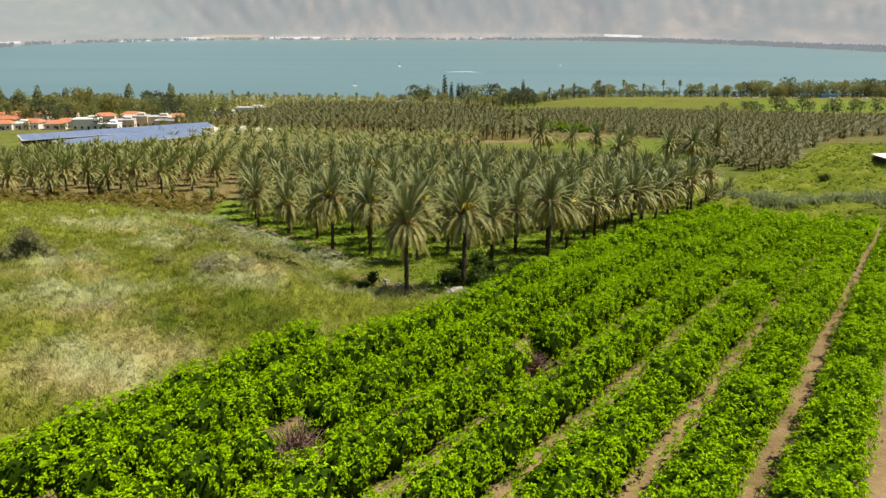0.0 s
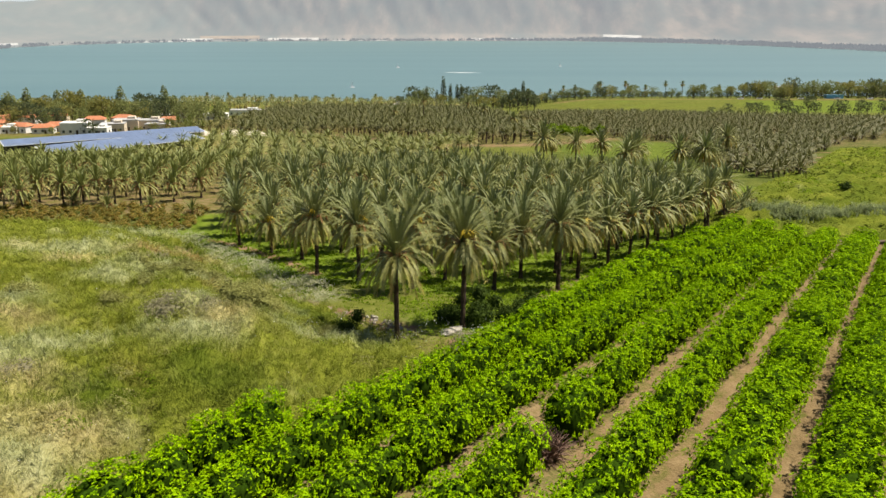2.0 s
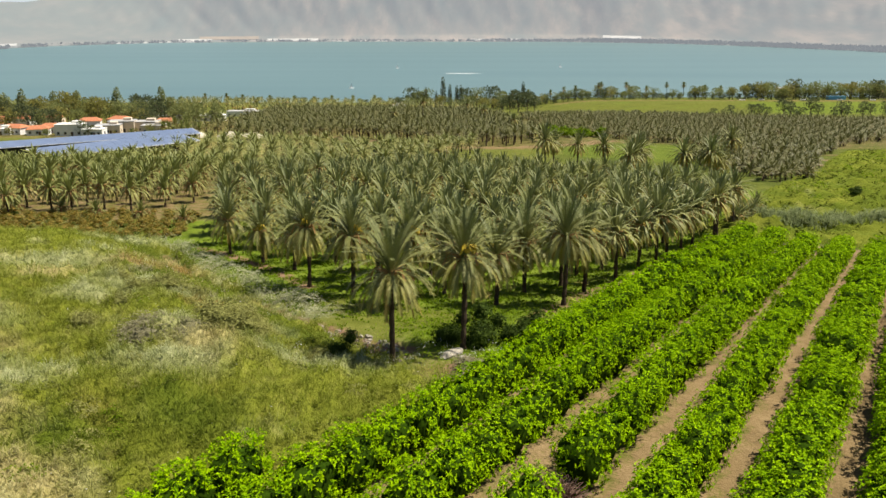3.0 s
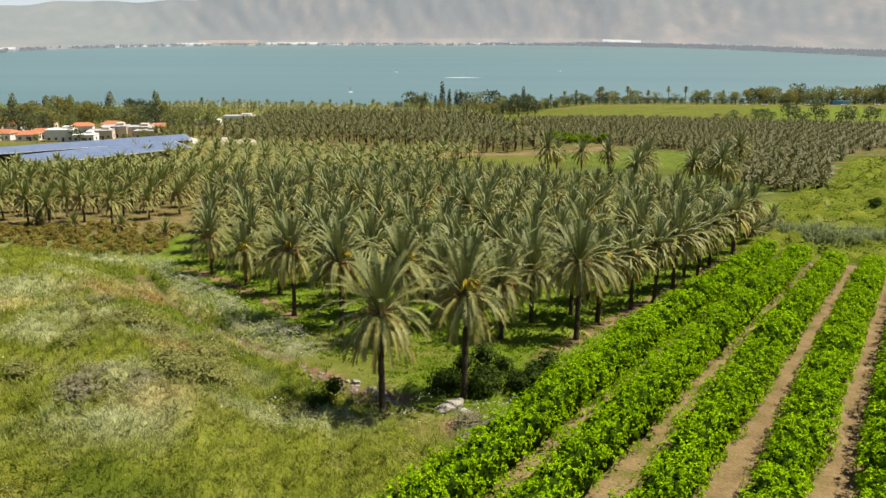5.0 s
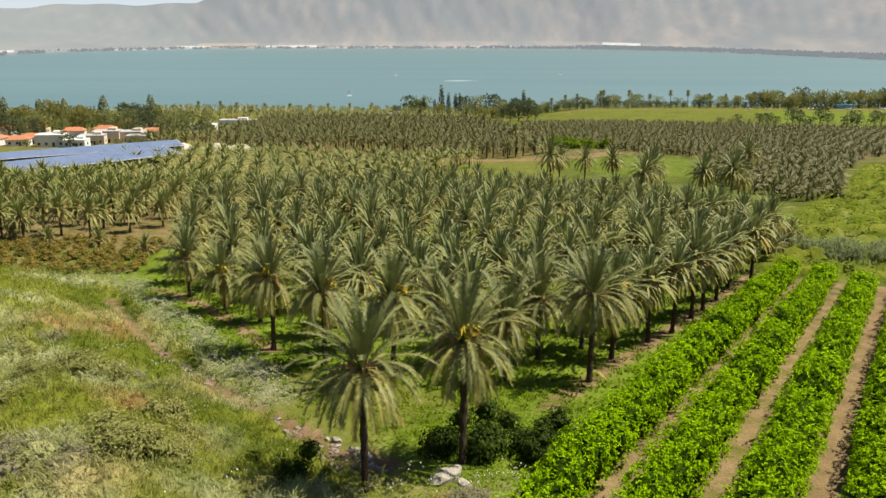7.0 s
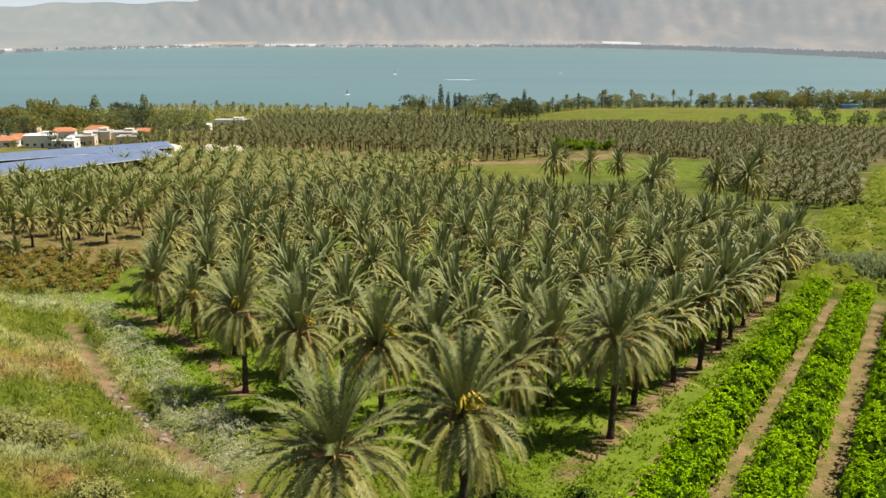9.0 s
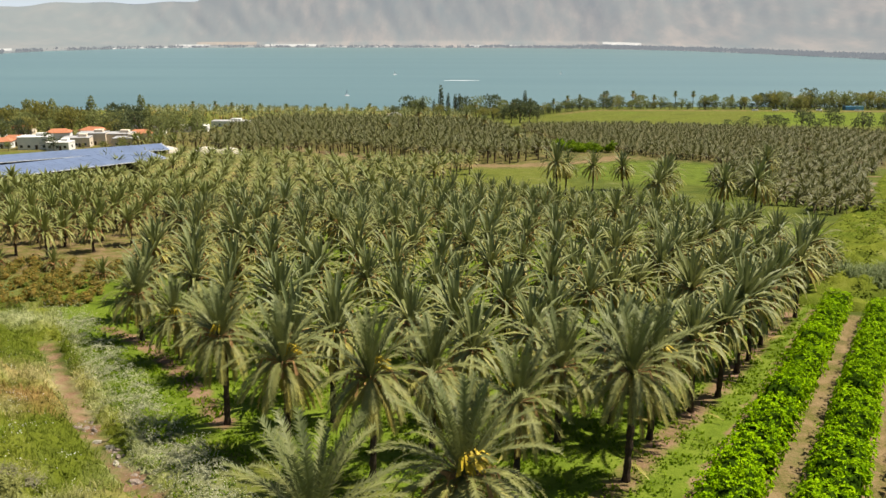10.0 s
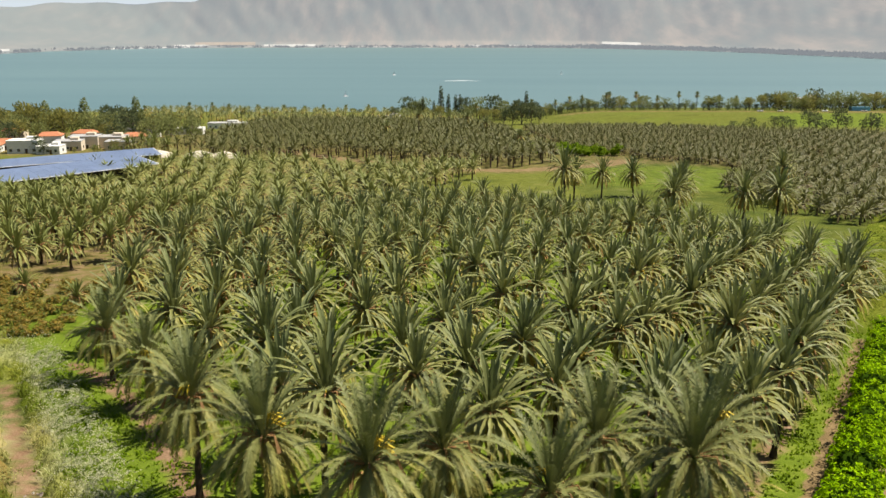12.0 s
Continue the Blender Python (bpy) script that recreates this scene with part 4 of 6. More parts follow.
CITRUS = [citrus_meshes(100 + s) for s in range(6)]
CITRUS_FAR = [citrus_meshes(120 + s, shoots=180, leaf=0.28) for s in range(4)]
crng = random.Random(8)
ROW_END = [62, 61.5, 58, 56.5, 56, 55.5, 55, 54, 54, 54]
ROW_BEGIN = [-86, -84, -82, -79, -76, -72, -66, -58, -50, -42]
row_turn = math.atan2(-UX, UY) + SKEW
GAPS = [(1, -61.0), (2, -41.0), (0, -73.0)]  # rows and places with a dead bush or a gap
ROW_BEGIN.append(-70)  # a short narrower row on the outside
ROW_END.append(-47)
for k in range(11):
    if 6 < k < 10:
        continue
    u = ROW_BEGIN[k]
    while u < ROW_END[k]:
        if any(a == k and abs(b - u) < 2.3 for a, b in GAPS):
            u += 3.4
            continue
        x, y = from_uw(u, (PATHS[k] - 2.49 if k < 10 else -2.5) + SKEW * u + crng.gauss(0, 0.08))
        leaves, core, stem = crng.choice(CITRUS if u < 0 else CITRUS_FAR)
        bush = tagged(new("citrus_bush"), "bright green leafy citrus bush in a clipped orchard row", "bush", "citrus bushes in rows")
        hz = crng.uniform(0.88, 1.1) * (0.84 if u > 40 else 1)
        wz = (0.80 if u < -20 else 0.95) if k < 4 else (1.0 if u < -20 else 1.1) if k < 10 else 0.72
        wz *= 0.96 if u > 10 else 1
        bush.matrix_world = Matrix.Translation(on_land(x, y)) @ Matrix.Rotation(row_turn + (math.pi if crng.random() < 0.5 else 0), 4, "Z") @ Matrix.Diagonal((wz * crng.uniform(0.93, 1.03), crng.uniform(0.94, 1.08), hz, 1))
        piece("leaves", leaves, bush)
        piece("inner_growth", core, bush, None, "near-black core painted as the shade inside the bush")
        piece("stem", stem, bush)
        u += 3.4 if crng.random() > 0.04 else 3.9


def dead_bush(x, y, size, seed):
    rng = random.Random(seed)
    chunks = []
    for k in range(210):
        t, e = rng.uniform(0, 6.28), rng.uniform(0.25, 1.45)
        p, pts, r = Vector((rng.gauss(0, 0.1), rng.gauss(0, 0.1), 0)), [], rng.uniform(0.5, 1.0) * size
        d = Vector((math.cos(t) * math.cos(e), math.sin(t) * math.cos(e), math.sin(e)))
        for i in range(4):
            pts.append(p.copy())
            p += d * r / 3
            d = (d + Vector((rng.gauss(0, 0.3), rng.gauss(0, 0.3), rng.gauss(0, 0.2)))).normalized()
        chunks.append(tube(pts, [0.05, 0.042, 0.034, 0.02], 3))
        for i in (1, 2):
            q = Vector((rng.gauss(0, 1), rng.gauss(0, 1), rng.gauss(0.3, 0.7))).normalized()
            chunks.append(tube([pts[i], pts[i] + q * r * 0.4], [0.024, 0.012], 3))
    V, F = merge(chunks)
    thing("dead_bush", mesh_of("dead_bush", V, F, M_BRUSH), Matrix.Translation(on_land(x, y)), label="dead brown bush of bare twigs between green rows", category="bush")


for j, (k, u) in enumerate(GAPS):
    if j < 2:
        x, y = from_uw(u, PATHS[k] - (3.2 if j == 0 else 2.49) + SKEW * u)
        dead_bush(x, y, 3.0 if j == 0 else 2.3, 20 + j)


# ---- wild growth ----
def tufts(name, spots, seed, material, label, height=0.7, blades=7, width=0.05, spread=0.22, category="grass"):
    """Grass: blades with a bend, joined."""
    rng = np.random.RandomState(seed)
    n = len(spots)
    sx, sy = np.repeat(spots[:, 0], blades), np.repeat(spots[:, 1], blades)
    hs = np.repeat(rng.uniform(0.6, 1.3, n), blades) * height * rng.uniform(0.6, 1.15, n * blades)
    sx, sy = sx + rng.normal(0, spread, n * blades), sy + rng.normal(0, spread, n * blades)
    z = land(sx, sy) - 0.03
    az, lean = rng.uniform(0, 6.28, n * blades), rng.uniform(0.3, 1.2, n * blades)
    dx, dy = np.cos(az) * lean, np.sin(az) * lean
    w = width * rng.uniform(0.7, 1.5, n * blades)
    px, py = -np.sin(az) * w, np.cos(az) * w
    a = np.stack([sx - px, sy - py, z], -1)
    b = np.stack([sx + px, sy + py, z], -1)
    m = np.stack([sx + dx * hs * 0.35, sy + dy * hs * 0.35, z + hs * 0.62], -1)
    q = np.stack([px, py, 0 * px], -1) * 0.75
    t = np.stack([sx + dx * hs, sy + dy * hs, z + hs * (1.0 - 0.35 * lean)], -1)
    V = np.stack([a, b, m + q, m - q, t], 1).reshape(-1, 3)
    k = np.arange(len(a))[:, None] * 5
    Fq = (k + [0, 1, 2, 3]).tolist() + (k + [3, 2, 4]).tolist()
    return thing(name, mesh_of(name, V, Fq, material), label=label, category=category, kind="stuff")


def scatter(n, x0, x1, y0, y1, seed, want):
    """Random spots of a rectangle, kept by the chance want(x, y)."""
    rng = np.random.RandomState(seed)
    x, y = rng.uniform(x0, x1, n), rng.uniform(y0, y1, n)
    keep = rng.uniform(0, 1, n) < want(x, y)
    return np.stack([x[keep], y[keep]], -1)


def wild(x, y):
    """1 on the rough hillside."""
    u, w = to_uw(x, y)
    return ease(-1.0, 2.0, hill_side(x, y)) * (1 - ease(143, 151, y)) * ease(0.6, 1.7, line_dist(x, y, GULLY) + 0.4 * waves(x, y, 3, 82)) * ease(-5.0, -4.2, w - SKEW * u) * (1 - (1 - ease(-1.4, -0.4, w - SKEW * u)) * ease(-74, -70, u) * (1 - ease(-48, -45, u)))


def view(x, y):
    return (np.abs(x) < 8 + 0.60 * y)


def mound_top(x, y, tall, seed):
    return tall * np.clip(0.55 + 0.42 * waves(x, y, 2.6, seed) + 0.45 * waves(x, y, 6, seed + 1) + 0.16 * waves(x, y, 1.25, seed + 2), 0.06, 1.9)


def growth(name, x0, x1, y0, y1, step, where, seed, label, tall):
    """The closed, moundy top of low wild growth; it dips into the soil at its edges."""
    xs, ys = np.arange(x0, x1, step), np.arange(y0, y1, step)
    X, Y = np.meshgrid(xs, ys)
    g = where(X, Y)
    Z = land(X, Y) + (mound_top(X, Y, tall, seed) + 0.3) * g - 0.3
    nx = len(xs)
    i = np.arange(len(ys) - 1)[:, None] * nx + np.arange(nx - 1)[None]
    F = np.stack([i, i + 1, i + nx + 1, i + nx], -1).reshape(-1, 4)
    gf = (g[:-1, :-1] + g[1:, 1:] + g[1:, :-1] + g[:-1, 1:]).ravel()
    F = F[gf > 0.2]
    used = np.unique(F)
    back = np.zeros(X.size, int)
    back[used] = np.arange(len(used))
    V = np.stack([X, Y, Z], -1).reshape(-1, 3)[used]
    thing(name, mesh_of(name, V, back[F].tolist(), M_GROWTH, True, tint=1), label=label, category="grass", kind="stuff")


growth("wild_growth", -80, 10, 36, 150, 0.42, lambda x, y: wild(x, y) * (np.abs(x) < 16 + 0.62 * y), 61, "thick mottled wild growth covering the hillside", 1.05)


def canopy(name, spots, seed, material, label, size, tall, category="grass"):
    """Fuzzy low growth: small leaves through the height of uneven mounds, spread to the light."""
    rng = np.random.RandomState(seed)
    x, y = spots[:, 0], spots[:, 1]
    n = len(x)

    def top_at(x, y):
        return mound_top(x, y, tall, 61)

    top = top_at(x, y)
    gx, gy = (top_at(x + 0.3, y) - top) / 0.3, (top_at(x, y + 0.3) - top) / 0.3
    p = np.stack([x, y, land(x, y) + top + 0.01 + 0.035 * rng.uniform(0, 1, n)], -1)
    N = np.stack([-0.8 * gx, -0.8 * gy, np.full(n, 1.0)], -1) + rng.normal(0, 0.16, (n, 3))
    D = np.cross(N, rng.normal(0, 1, (n, 3)))
    V, F = flat_leaves(p, D, N, size, size * 0.6, rng)
    thing(name, mesh_of(name, V, F, material, tint=4), label=label, category=category, kind="stuff")


def blades(name, spots, seed, label, height, width):
    """Fine bent grass standing on the mounds, one blade to a spot."""
    rng = np.random.RandomState(seed)
    x, y = spots[:, 0], spots[:, 1]
    n = len(x)
    z = land(x, y) + mound_top(x, y, 1.05, 61) - 0.06
    h, az, lean = height * rng.uniform(0.5, 1.4, n), rng.uniform(0, 6.28, n), rng.uniform(0.35, 1.3, n)
    w = width * rng.uniform(0.6, 1.4, n)
    px, py = -np.sin(az) * w, np.cos(az) * w
    dx, dy = np.cos(az) * lean * h, np.sin(az) * lean * h
    tip = np.stack([x + dx, y + dy, z + h * (1.05 - 0.3 * lean)], -1)
    mid = np.stack([x + 0.4 * dx, y + 0.4 * dy, z + 0.6 * h], -1)
    side = np.stack([px, py, 0 * px], -1)
    root = np.stack([x, y, z], -1)
    V = np.stack([root, mid - side, tip, mid + side], 1).reshape(-1, 3)
    k = np.arange(n)[:, None] * 4
    thing(name, mesh_of(name, V, (k + [0, 1, 2, 3]).tolist(), M_BLADE, tint=4), label=label, category="grass", kind="stuff")


blades("grass_blades", scatter(230000, -62, 10, 40, 92, 71, lambda x, y: wild(x, y) * view(x, y)), 72, "fine long grass bending over the hillside", 0.6, 0.022)
blades("grass_blades", scatter(90000, -75, 0, 90, 150, 73, lambda x, y: wild(x, y) * view(x, y)), 74, "long grass on the lower hillside", 0.7, 0.035)


def mounds(name, spots, seed, material, label, small, large, leaves=150, size=0.24, lift=0.8):
    """Rounded clumps of weeds, too many and too loose to count."""
    rng = np.random.RandomState(seed)
    P, N = [], []
    for x, y in spots:
        r = rng.uniform(small, large)
        h = r * rng.uniform(0.45, 0.8)
        lump = rng.uniform(0, 6.28, 3)
        t, f = rng.uniform(0, 6.28, leaves), np.arccos(rng.uniform(0.05, 1, leaves))
        d = np.stack([np.sin(f) * np.cos(t), np.sin(f) * np.sin(t), np.cos(f)], -1)
        k = (1 + 0.22 * np.sin(3 * t + lump[0]) + 0.15 * np.sin(5 * t + lump[1] + 3 * f) + rng.normal(0, 0.09, leaves))[:, None]
        P.append(d * k * [r, r * 0.9, h] + [x, y, float(land(x, y)) + lift * float(mound_top(x, y, 1.05, 61)) - 0.1])
        N.append(d + [0, 0, 0.5])
    P, N = np.concatenate(P), np.concatenate(N) + rng.normal(0, 0.2, (len(spots) * leaves, 3))
    V, F = flat_leaves(P, np.cross(N, rng.normal(0, 1, P.shape)), N, size, size * 0.5, rng)
    thing(name, mesh_of(name, V, F, material, tint=4), label=label, category="weeds", kind="stuff")


mounds("fresh_weeds", scatter(330, -50, 8, 46, 140, 4, lambda x, y: wild(x, y) * view(x, y) * np.clip(0.2 + 0.8 * waves(x, y, 14, 26), 0, 1)), 64, M_LUSH, "rounded clumps of fresh green weeds", 0.5, 1.1, 240, 0.2, 0.62)
mounds("olive_weeds", scatter(520, -50, 4, 46, 140, 5, lambda x, y: wild(x, y) * view(x, y) * np.clip(0.25 + 0.8 * waves(x, y, 17, 36), 0, 1)), 65, M_SHRUB, "dull olive clumps of weeds on the hillside", 0.5, 1.3, 240, 0.2, 0.62)
canopy("silver_weeds", scatter(420000, -62, 0, 74, 150, 6, lambda x, y: (1 - ease(1.0, 2.8, abs(hill_side(x, y) + 0.9))) * ease(90, 97, y) * (1 - ease(140, 150, y)) * np.clip(0.7 + 0.5 * waves(x, y, 9, 24), 0.1, 1)), 66, M_SILVER, "dense band of silvery flowering weeds beside the gully", 0.15, 1.05)


def grove_floor(x, y):
    u, w = to_uw(x, y)
    g = ease(-22, -12, u) * (1 - ease(76, 84, u)) * ease(-3.2, -2.4, w) * (1 - ease(-1.0, 3.0, hill_side(x, y)))
    return g * (1 - ease(64, 74, w)) * np.clip(0.75 + 0.5 * waves(x, y, 8, 26), 0.1, 1) * (1 - 0.75 * np.exp(-((w - 0.6) / 0.8) ** 2))


canopy("fresh_weeds", scatter(16000, -6, 22, 72, 98, 16, lambda x, y: (1 - ease(8, 12, np.hypot(x - 5, y - 84))) * ease(1.0, 2.4, line_dist(x, y, GULLY)) * ease(-4.4, -3.6, to_uw(x, y)[1] - SKEW * to_uw(x, y)[0])), 70, M_LUSH, "fresh green weeds round the palms at the corner", 0.2, 0.5)
tufts("fresh_weeds", scatter(28000, -50, 75, 70, 172, 6, grove_floor), 66, M_LUSH, "bright green low weeds under the palms", 0.33, 6, 0.07, 0.25)


def far_meadow(x, y):
    u, w = to_uw(x, y)
    return ease(63, 68, u) * (1 - ease(-2, 6, w)) * view(x, y) * np.clip(0.6 + 0.6 * waves(x, y, 16, 27), 0.1, 1) * ease(1.6, 3.0, line_dist(x, y, FAR_TRACK))


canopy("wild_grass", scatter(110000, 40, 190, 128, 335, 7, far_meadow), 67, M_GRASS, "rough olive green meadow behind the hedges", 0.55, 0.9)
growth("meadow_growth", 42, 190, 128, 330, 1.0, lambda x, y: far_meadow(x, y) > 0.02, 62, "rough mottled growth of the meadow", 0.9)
mounds("fresh_weeds", scatter(200, 45, 190, 132, 335, 8, far_meadow), 68, M_LUSH, "fresh green mounds in the rough meadow", 1.0, 2.8, 110, 0.5)
tufts("reeds", scatter(9000, 55, 130, 150, 185, 9, lambda x, y: (1 - ease(3, 7, line_dist(x, y, [(62, 160), (74, 160), (90, 158), (104, 158)]))) * np.clip(0.7 + 0.5 * waves(x, y, 7, 29), 0, 1)), 69, M_REED, "grey-green reed bed behind the hedges", 2.2, 6, 0.07, 0.3, "reeds")


def flowers(spots, seed):
    rng = np.random.RandomState(seed)
    n = len(spots)
    p = np.stack([spots[:, 0], spots[:, 1], land(spots[:, 0], spots[:, 1]) + mound_top(spots[:, 0], spots[:, 1], 1.05, 61) + rng.uniform(0.02, 0.3, n)], -1)
    V, F = leaf_cards(p, np.tile([0, 0, 0.6], (n, 1)), 0.075, 0.075, rng)
    thing("white_flowers", mesh_of("white_flowers", V, F, M_FLOWER), label="scattered white umbel flowers among the weeds", category="flowers", kind="stuff")


def flower_want(x, y):
    d = hill_side(x, y)
    strip = (1 - ease(0.8, 2.6, abs(d - 5.6 - np.clip(0.1 * (y - 82), 0, 2.8)))) * ease(80, 86, y) * (1 - ease(118, 128, y))
    front = (1 - ease(1.0, 3.0, line_dist(x, y, [(-13, 76), (-6, 77.5), (0, 77), (5, 77.5)])))
    return np.clip(strip * (0.1 + 1.1 * waves(x, y, 4, 31)) + 0.8 * front * (0.4 + waves(x, y, 4, 33)) + wild(x, y) * 0.04 * np.clip(waves(x, y, 9, 32), 0, 1), 0, 1)


flowers(scatter(150000, -70, 8, 45, 140, 10, flower_want), 71)


def shrub_mesh(seed, material, radii=(1.3, 1.2, 0.9), lumps=6, leaves=700, size=0.16, twiggy=False):
    """A loose bush: several uneven leafy lumps."""
    rng = np.random.RandomState(seed)
    Vs, Fs, n = [], [], 0
    for k in range(lumps):
        c = rng.normal(0, 0.42, 3) * radii
        c[2] = abs(c[2]) + radii[2] * 0.45
        v, f = lumpy(rng, 8, 5, np.array(radii) * rng.uniform(0.4, 0.7), 0.2, 0.9)
        p, nrm = foliage_points(v + c, f, leaves // lumps, rng)
        p += nrm * rng.normal(0.0, 0.10, (len(p), 1))
        nrm = nrm + [0, 0, 0.3]
        if twiggy:
            p = p + rng.normal(0, 0.09, p.shape)
            up = nrm * 0.6 + [0, 0, 0.5] + rng.normal(0, 0.25, p.shape)
            lv, lf = flat_leaves(p, np.cross(up, rng.normal(0, 1, p.shape)) + nrm * 0.4, up, size, size * 0.45, rng)
        else:
            lv, lf = flat_leaves(p, np.cross(nrm, rng.normal(0, 1, p.shape)), nrm, size, size * 0.5, rng)
        lv = np.concatenate([lv, v * 0.62 + c])
        lf = lf + [tuple(i + len(lv) - len(v) for i in q) for q in f]
        Vs.append(lv)
        Fs += [tuple(i + n for i in q) for q in lf]
        n += len(lv)
    return mesh_of("shrub", np.concatenate(Vs), Fs, material)


SHRUBS = [shrub_mesh(s, M_SHRUB, (1.3, 1.2, 0.8), 8, 1900, 0.17, True) for s in (1, 2)]
DRYSHRUBS = [shrub_mesh(s, M_DRYSHRUB, (1.4, 1.3, 0.8), 8, 1900, 0.17, True) for s in (3, 4)]
DARKSHRUBS = [shrub_mesh(s, M_DARKBUSH, (1.4, 1.3, 1.2), 7, 2000, 0.21) for s in (5, 6)]
BROWNSHRUBS = [shrub_mesh(s, M_BROWNSHRUB, (2.2, 2.0, 2.0), 14, 5200, 0.24, True) for s in (11, 12)]
RUSTSHRUBS = [shrub_mesh(s, M_RUST, (1.5, 1.4, 1.0), 5, 330, 0.36) for s in (7, 8)]


def shrub(kind, x, y, s, label, group="shrubs of the hillside", name="shrub", flat=1.0):
    thing(name, kind[int(abs(x * 7 + y * 3)) % 2], Matrix.Translation(on_land(x, y, -0.1)) @ Matrix.Rotation(x * 3 + y, 4, "Z") @ Matrix.Diagonal((s, s, s * flat, 1)), label=label, category="bush", group=group)


shrub(BROWNSHRUBS, -39.2, 75, 0.95, "large dark olive shrub standing in pale grass")
for x, y, s in ((-25, 89.5, 1.7), (-22.8, 90.5, 1.2), (-27, 87.5, 1.2), (-26.4, 81.5, 1.3), (-15.6, 74, 1.5), (-17, 75.5, 1.6), (-17, 82.8, 1.4), (-14.5, 76, 1.2), (-26.6, 75.3, 1.2), (-35.3, 77, 1.2), (-15, 80, 1.1), (-9.4, 75.7, 0.9), (-31, 93, 1.1), (-19.5, 66, 1.0)):
    shrub(SHRUBS, x, y, s, "rounded grey-green shrub in tall grass")
for x, y, s in ((-20, 73, 1.7), (-21.5, 72, 1.3), (-18.5, 71.8, 1.2), (-26.3, 57, 1.2), (-24, 92.7, 1.1), (-9.2, 75.2, 0.8), (2.2, 75, 1.0), (3.6, 73.8, 0.9), (-31, 98, 1.1)):
    shrub(DRYSHRUBS, x, y, s, "dry beige shrub of fine twigs", flat=0.8)
for x, y, s in ((-8.2, 79, 1.15), (-9.6, 79.6, 0.8), (3.4, 82.6, 1.5), (5.8, 82.4, 1.15), (1.0, 82.8, 1.25), (8.3, 83.4, 1.1), (7.0, 81.2, 0.9)):
    shrub(DARKSHRUBS, x, y, s, "dark green bush at the foot of the palms", "bushes by the grove corner")
rr = random.Random(12)
for i in range(9):
    for j in range(13):
        x, y = -44.5 - 4.0 * j + rr.gauss(0, 0.5) - 0.5 * i, 150 + 3.0 * i + rr.gauss(0, 0.5) + 0.06 * j
        if rr.random() < 0.93:
            shrub(RUSTSHRUBS, x, y, rr.uniform(0.8, 1.15), "low orchard shrub with green and rusty orange leaves", "rusty orchard shrubs", "orchard_shrub", 0.85)
for i in range(9):
    x, y = rr.uniform(62, 120), rr.uniform(145, 235)
    if float(to_uw(x, y)[0]) > 68:
        shrub((DARKSHRUBS, SHRUBS)[i % 2], x, y, rr.uniform(0.6, 1.3), "scrubby green bush in the rough meadow", "bushes of the meadow", flat=0.7)


def rock_mesh(seed, material):
    rng = np.random.RandomState(seed)
    bm = bmesh.new()
    bmesh.ops.create_icosphere(bm, subdivisions=2, radius=0.5)
    s = rng.uniform(0.6, 1.2, 3)
    for v in bm.verts:
        k = 1 + 0.55 * noise.noise(Vector(v.co) * 2.6 + Vector((seed * 7, 0, 0))) + 0.2 * noise.noise(Vector(v.co) * 6 + Vector((0, seed * 5, 0)))
        v.co = Vector((v.co.x * s[0], v.co.y * s[1], v.co.z * s[2] * 0.75)) * k
    return bm_mesh("rock", bm, material)


ROCKS = [rock_mesh(s, M_ROCK) for s in range(4)]
PALE = [rock_mesh(s + 9, M_PALEROCK) for s in range(3)]
for i in range(150):
    cx, cy = rr.choice(((-4.9, 82.2), (-5.5, 81.6), (-3.4, 80.6), (-9.9, 86.7), (-18.8, 99), (-26, 108.5), (-22, 103)))
    f = rr.gauss(0, 1.6)
    x, y = cx - 0.53 * f + rr.gauss(0, 0.45), cy + 0.85 * f + rr.gauss(0, 0.45)
    s = 0.2 + 0.6 * rr.random() ** 2
    thing("rock", (ROCKS if rr.random() < 0.7 else PALE)[rr.randint(0, 2)], Matrix.Translation(on_land(x, y, 0.05 * s)) @ Matrix.Rotation(rr.uniform(0, 6), 4, "Z") @ Matrix.Scale(s, 4), label="rough brown stone lying in the gully", category="rock", group="stones of the gully")
for x, y, s in ((1.0, 78.6, 2.2), (-9.8, 73.9, 1.1), (-8.8, 74.2, 0.9), (2.2, 77.8, 1.0)):
    thing("boulder", PALE[int(s * 10) % 3], Matrix.Translation(on_land(x, y, 0.05)) @ Matrix.Rotation(x, 4, "Z") @ Matrix.Diagonal((1.35 * s, s, 0.62 * s, 1)), label="pale limestone boulder in weeds", category="rock", group="pale boulders")


def fallen_frond(x, y, s, turn):
    thing("fallen_frond", FROND_KIT[20], Matrix.Translation(on_land(x, y, 0.35)) @ Matrix.Rotation(turn, 4, "Z") @ Matrix.Rotation(radians(-38), 4, "Y") @ Matrix.Diagonal((s, s, 0.35, 1)), label="dry brown palm frond lying on the ground", category="palm frond", group="fallen fronds")


for i in range(40):
    x, y = from_uw(rr.uniform(-6, 60), rr.choice((1.6, -0.4, 8.2, 23, 31, 41, 49)) + rr.gauss(0, 0.8))
    fallen_frond(x, y, rr.uniform(0.5, 0.8), rr.uniform(0, 6.28))

LIMESHRUBS = [shrub_mesh(s, M_LUSH, (1.6, 1.5, 1.0), 5, 300, 0.45) for s in (15, 16)]
for i in range(34):
    f = rr.random()
    x, y = 34 + 40 * f + rr.gauss(0, 2), 446 - 34 * f + rr.gauss(0, 5)
    shrub(LIMESHRUBS, x, y, rr.uniform(1.6, 2.6), "bright lime green bush beside the clearing", "lime green bushes")


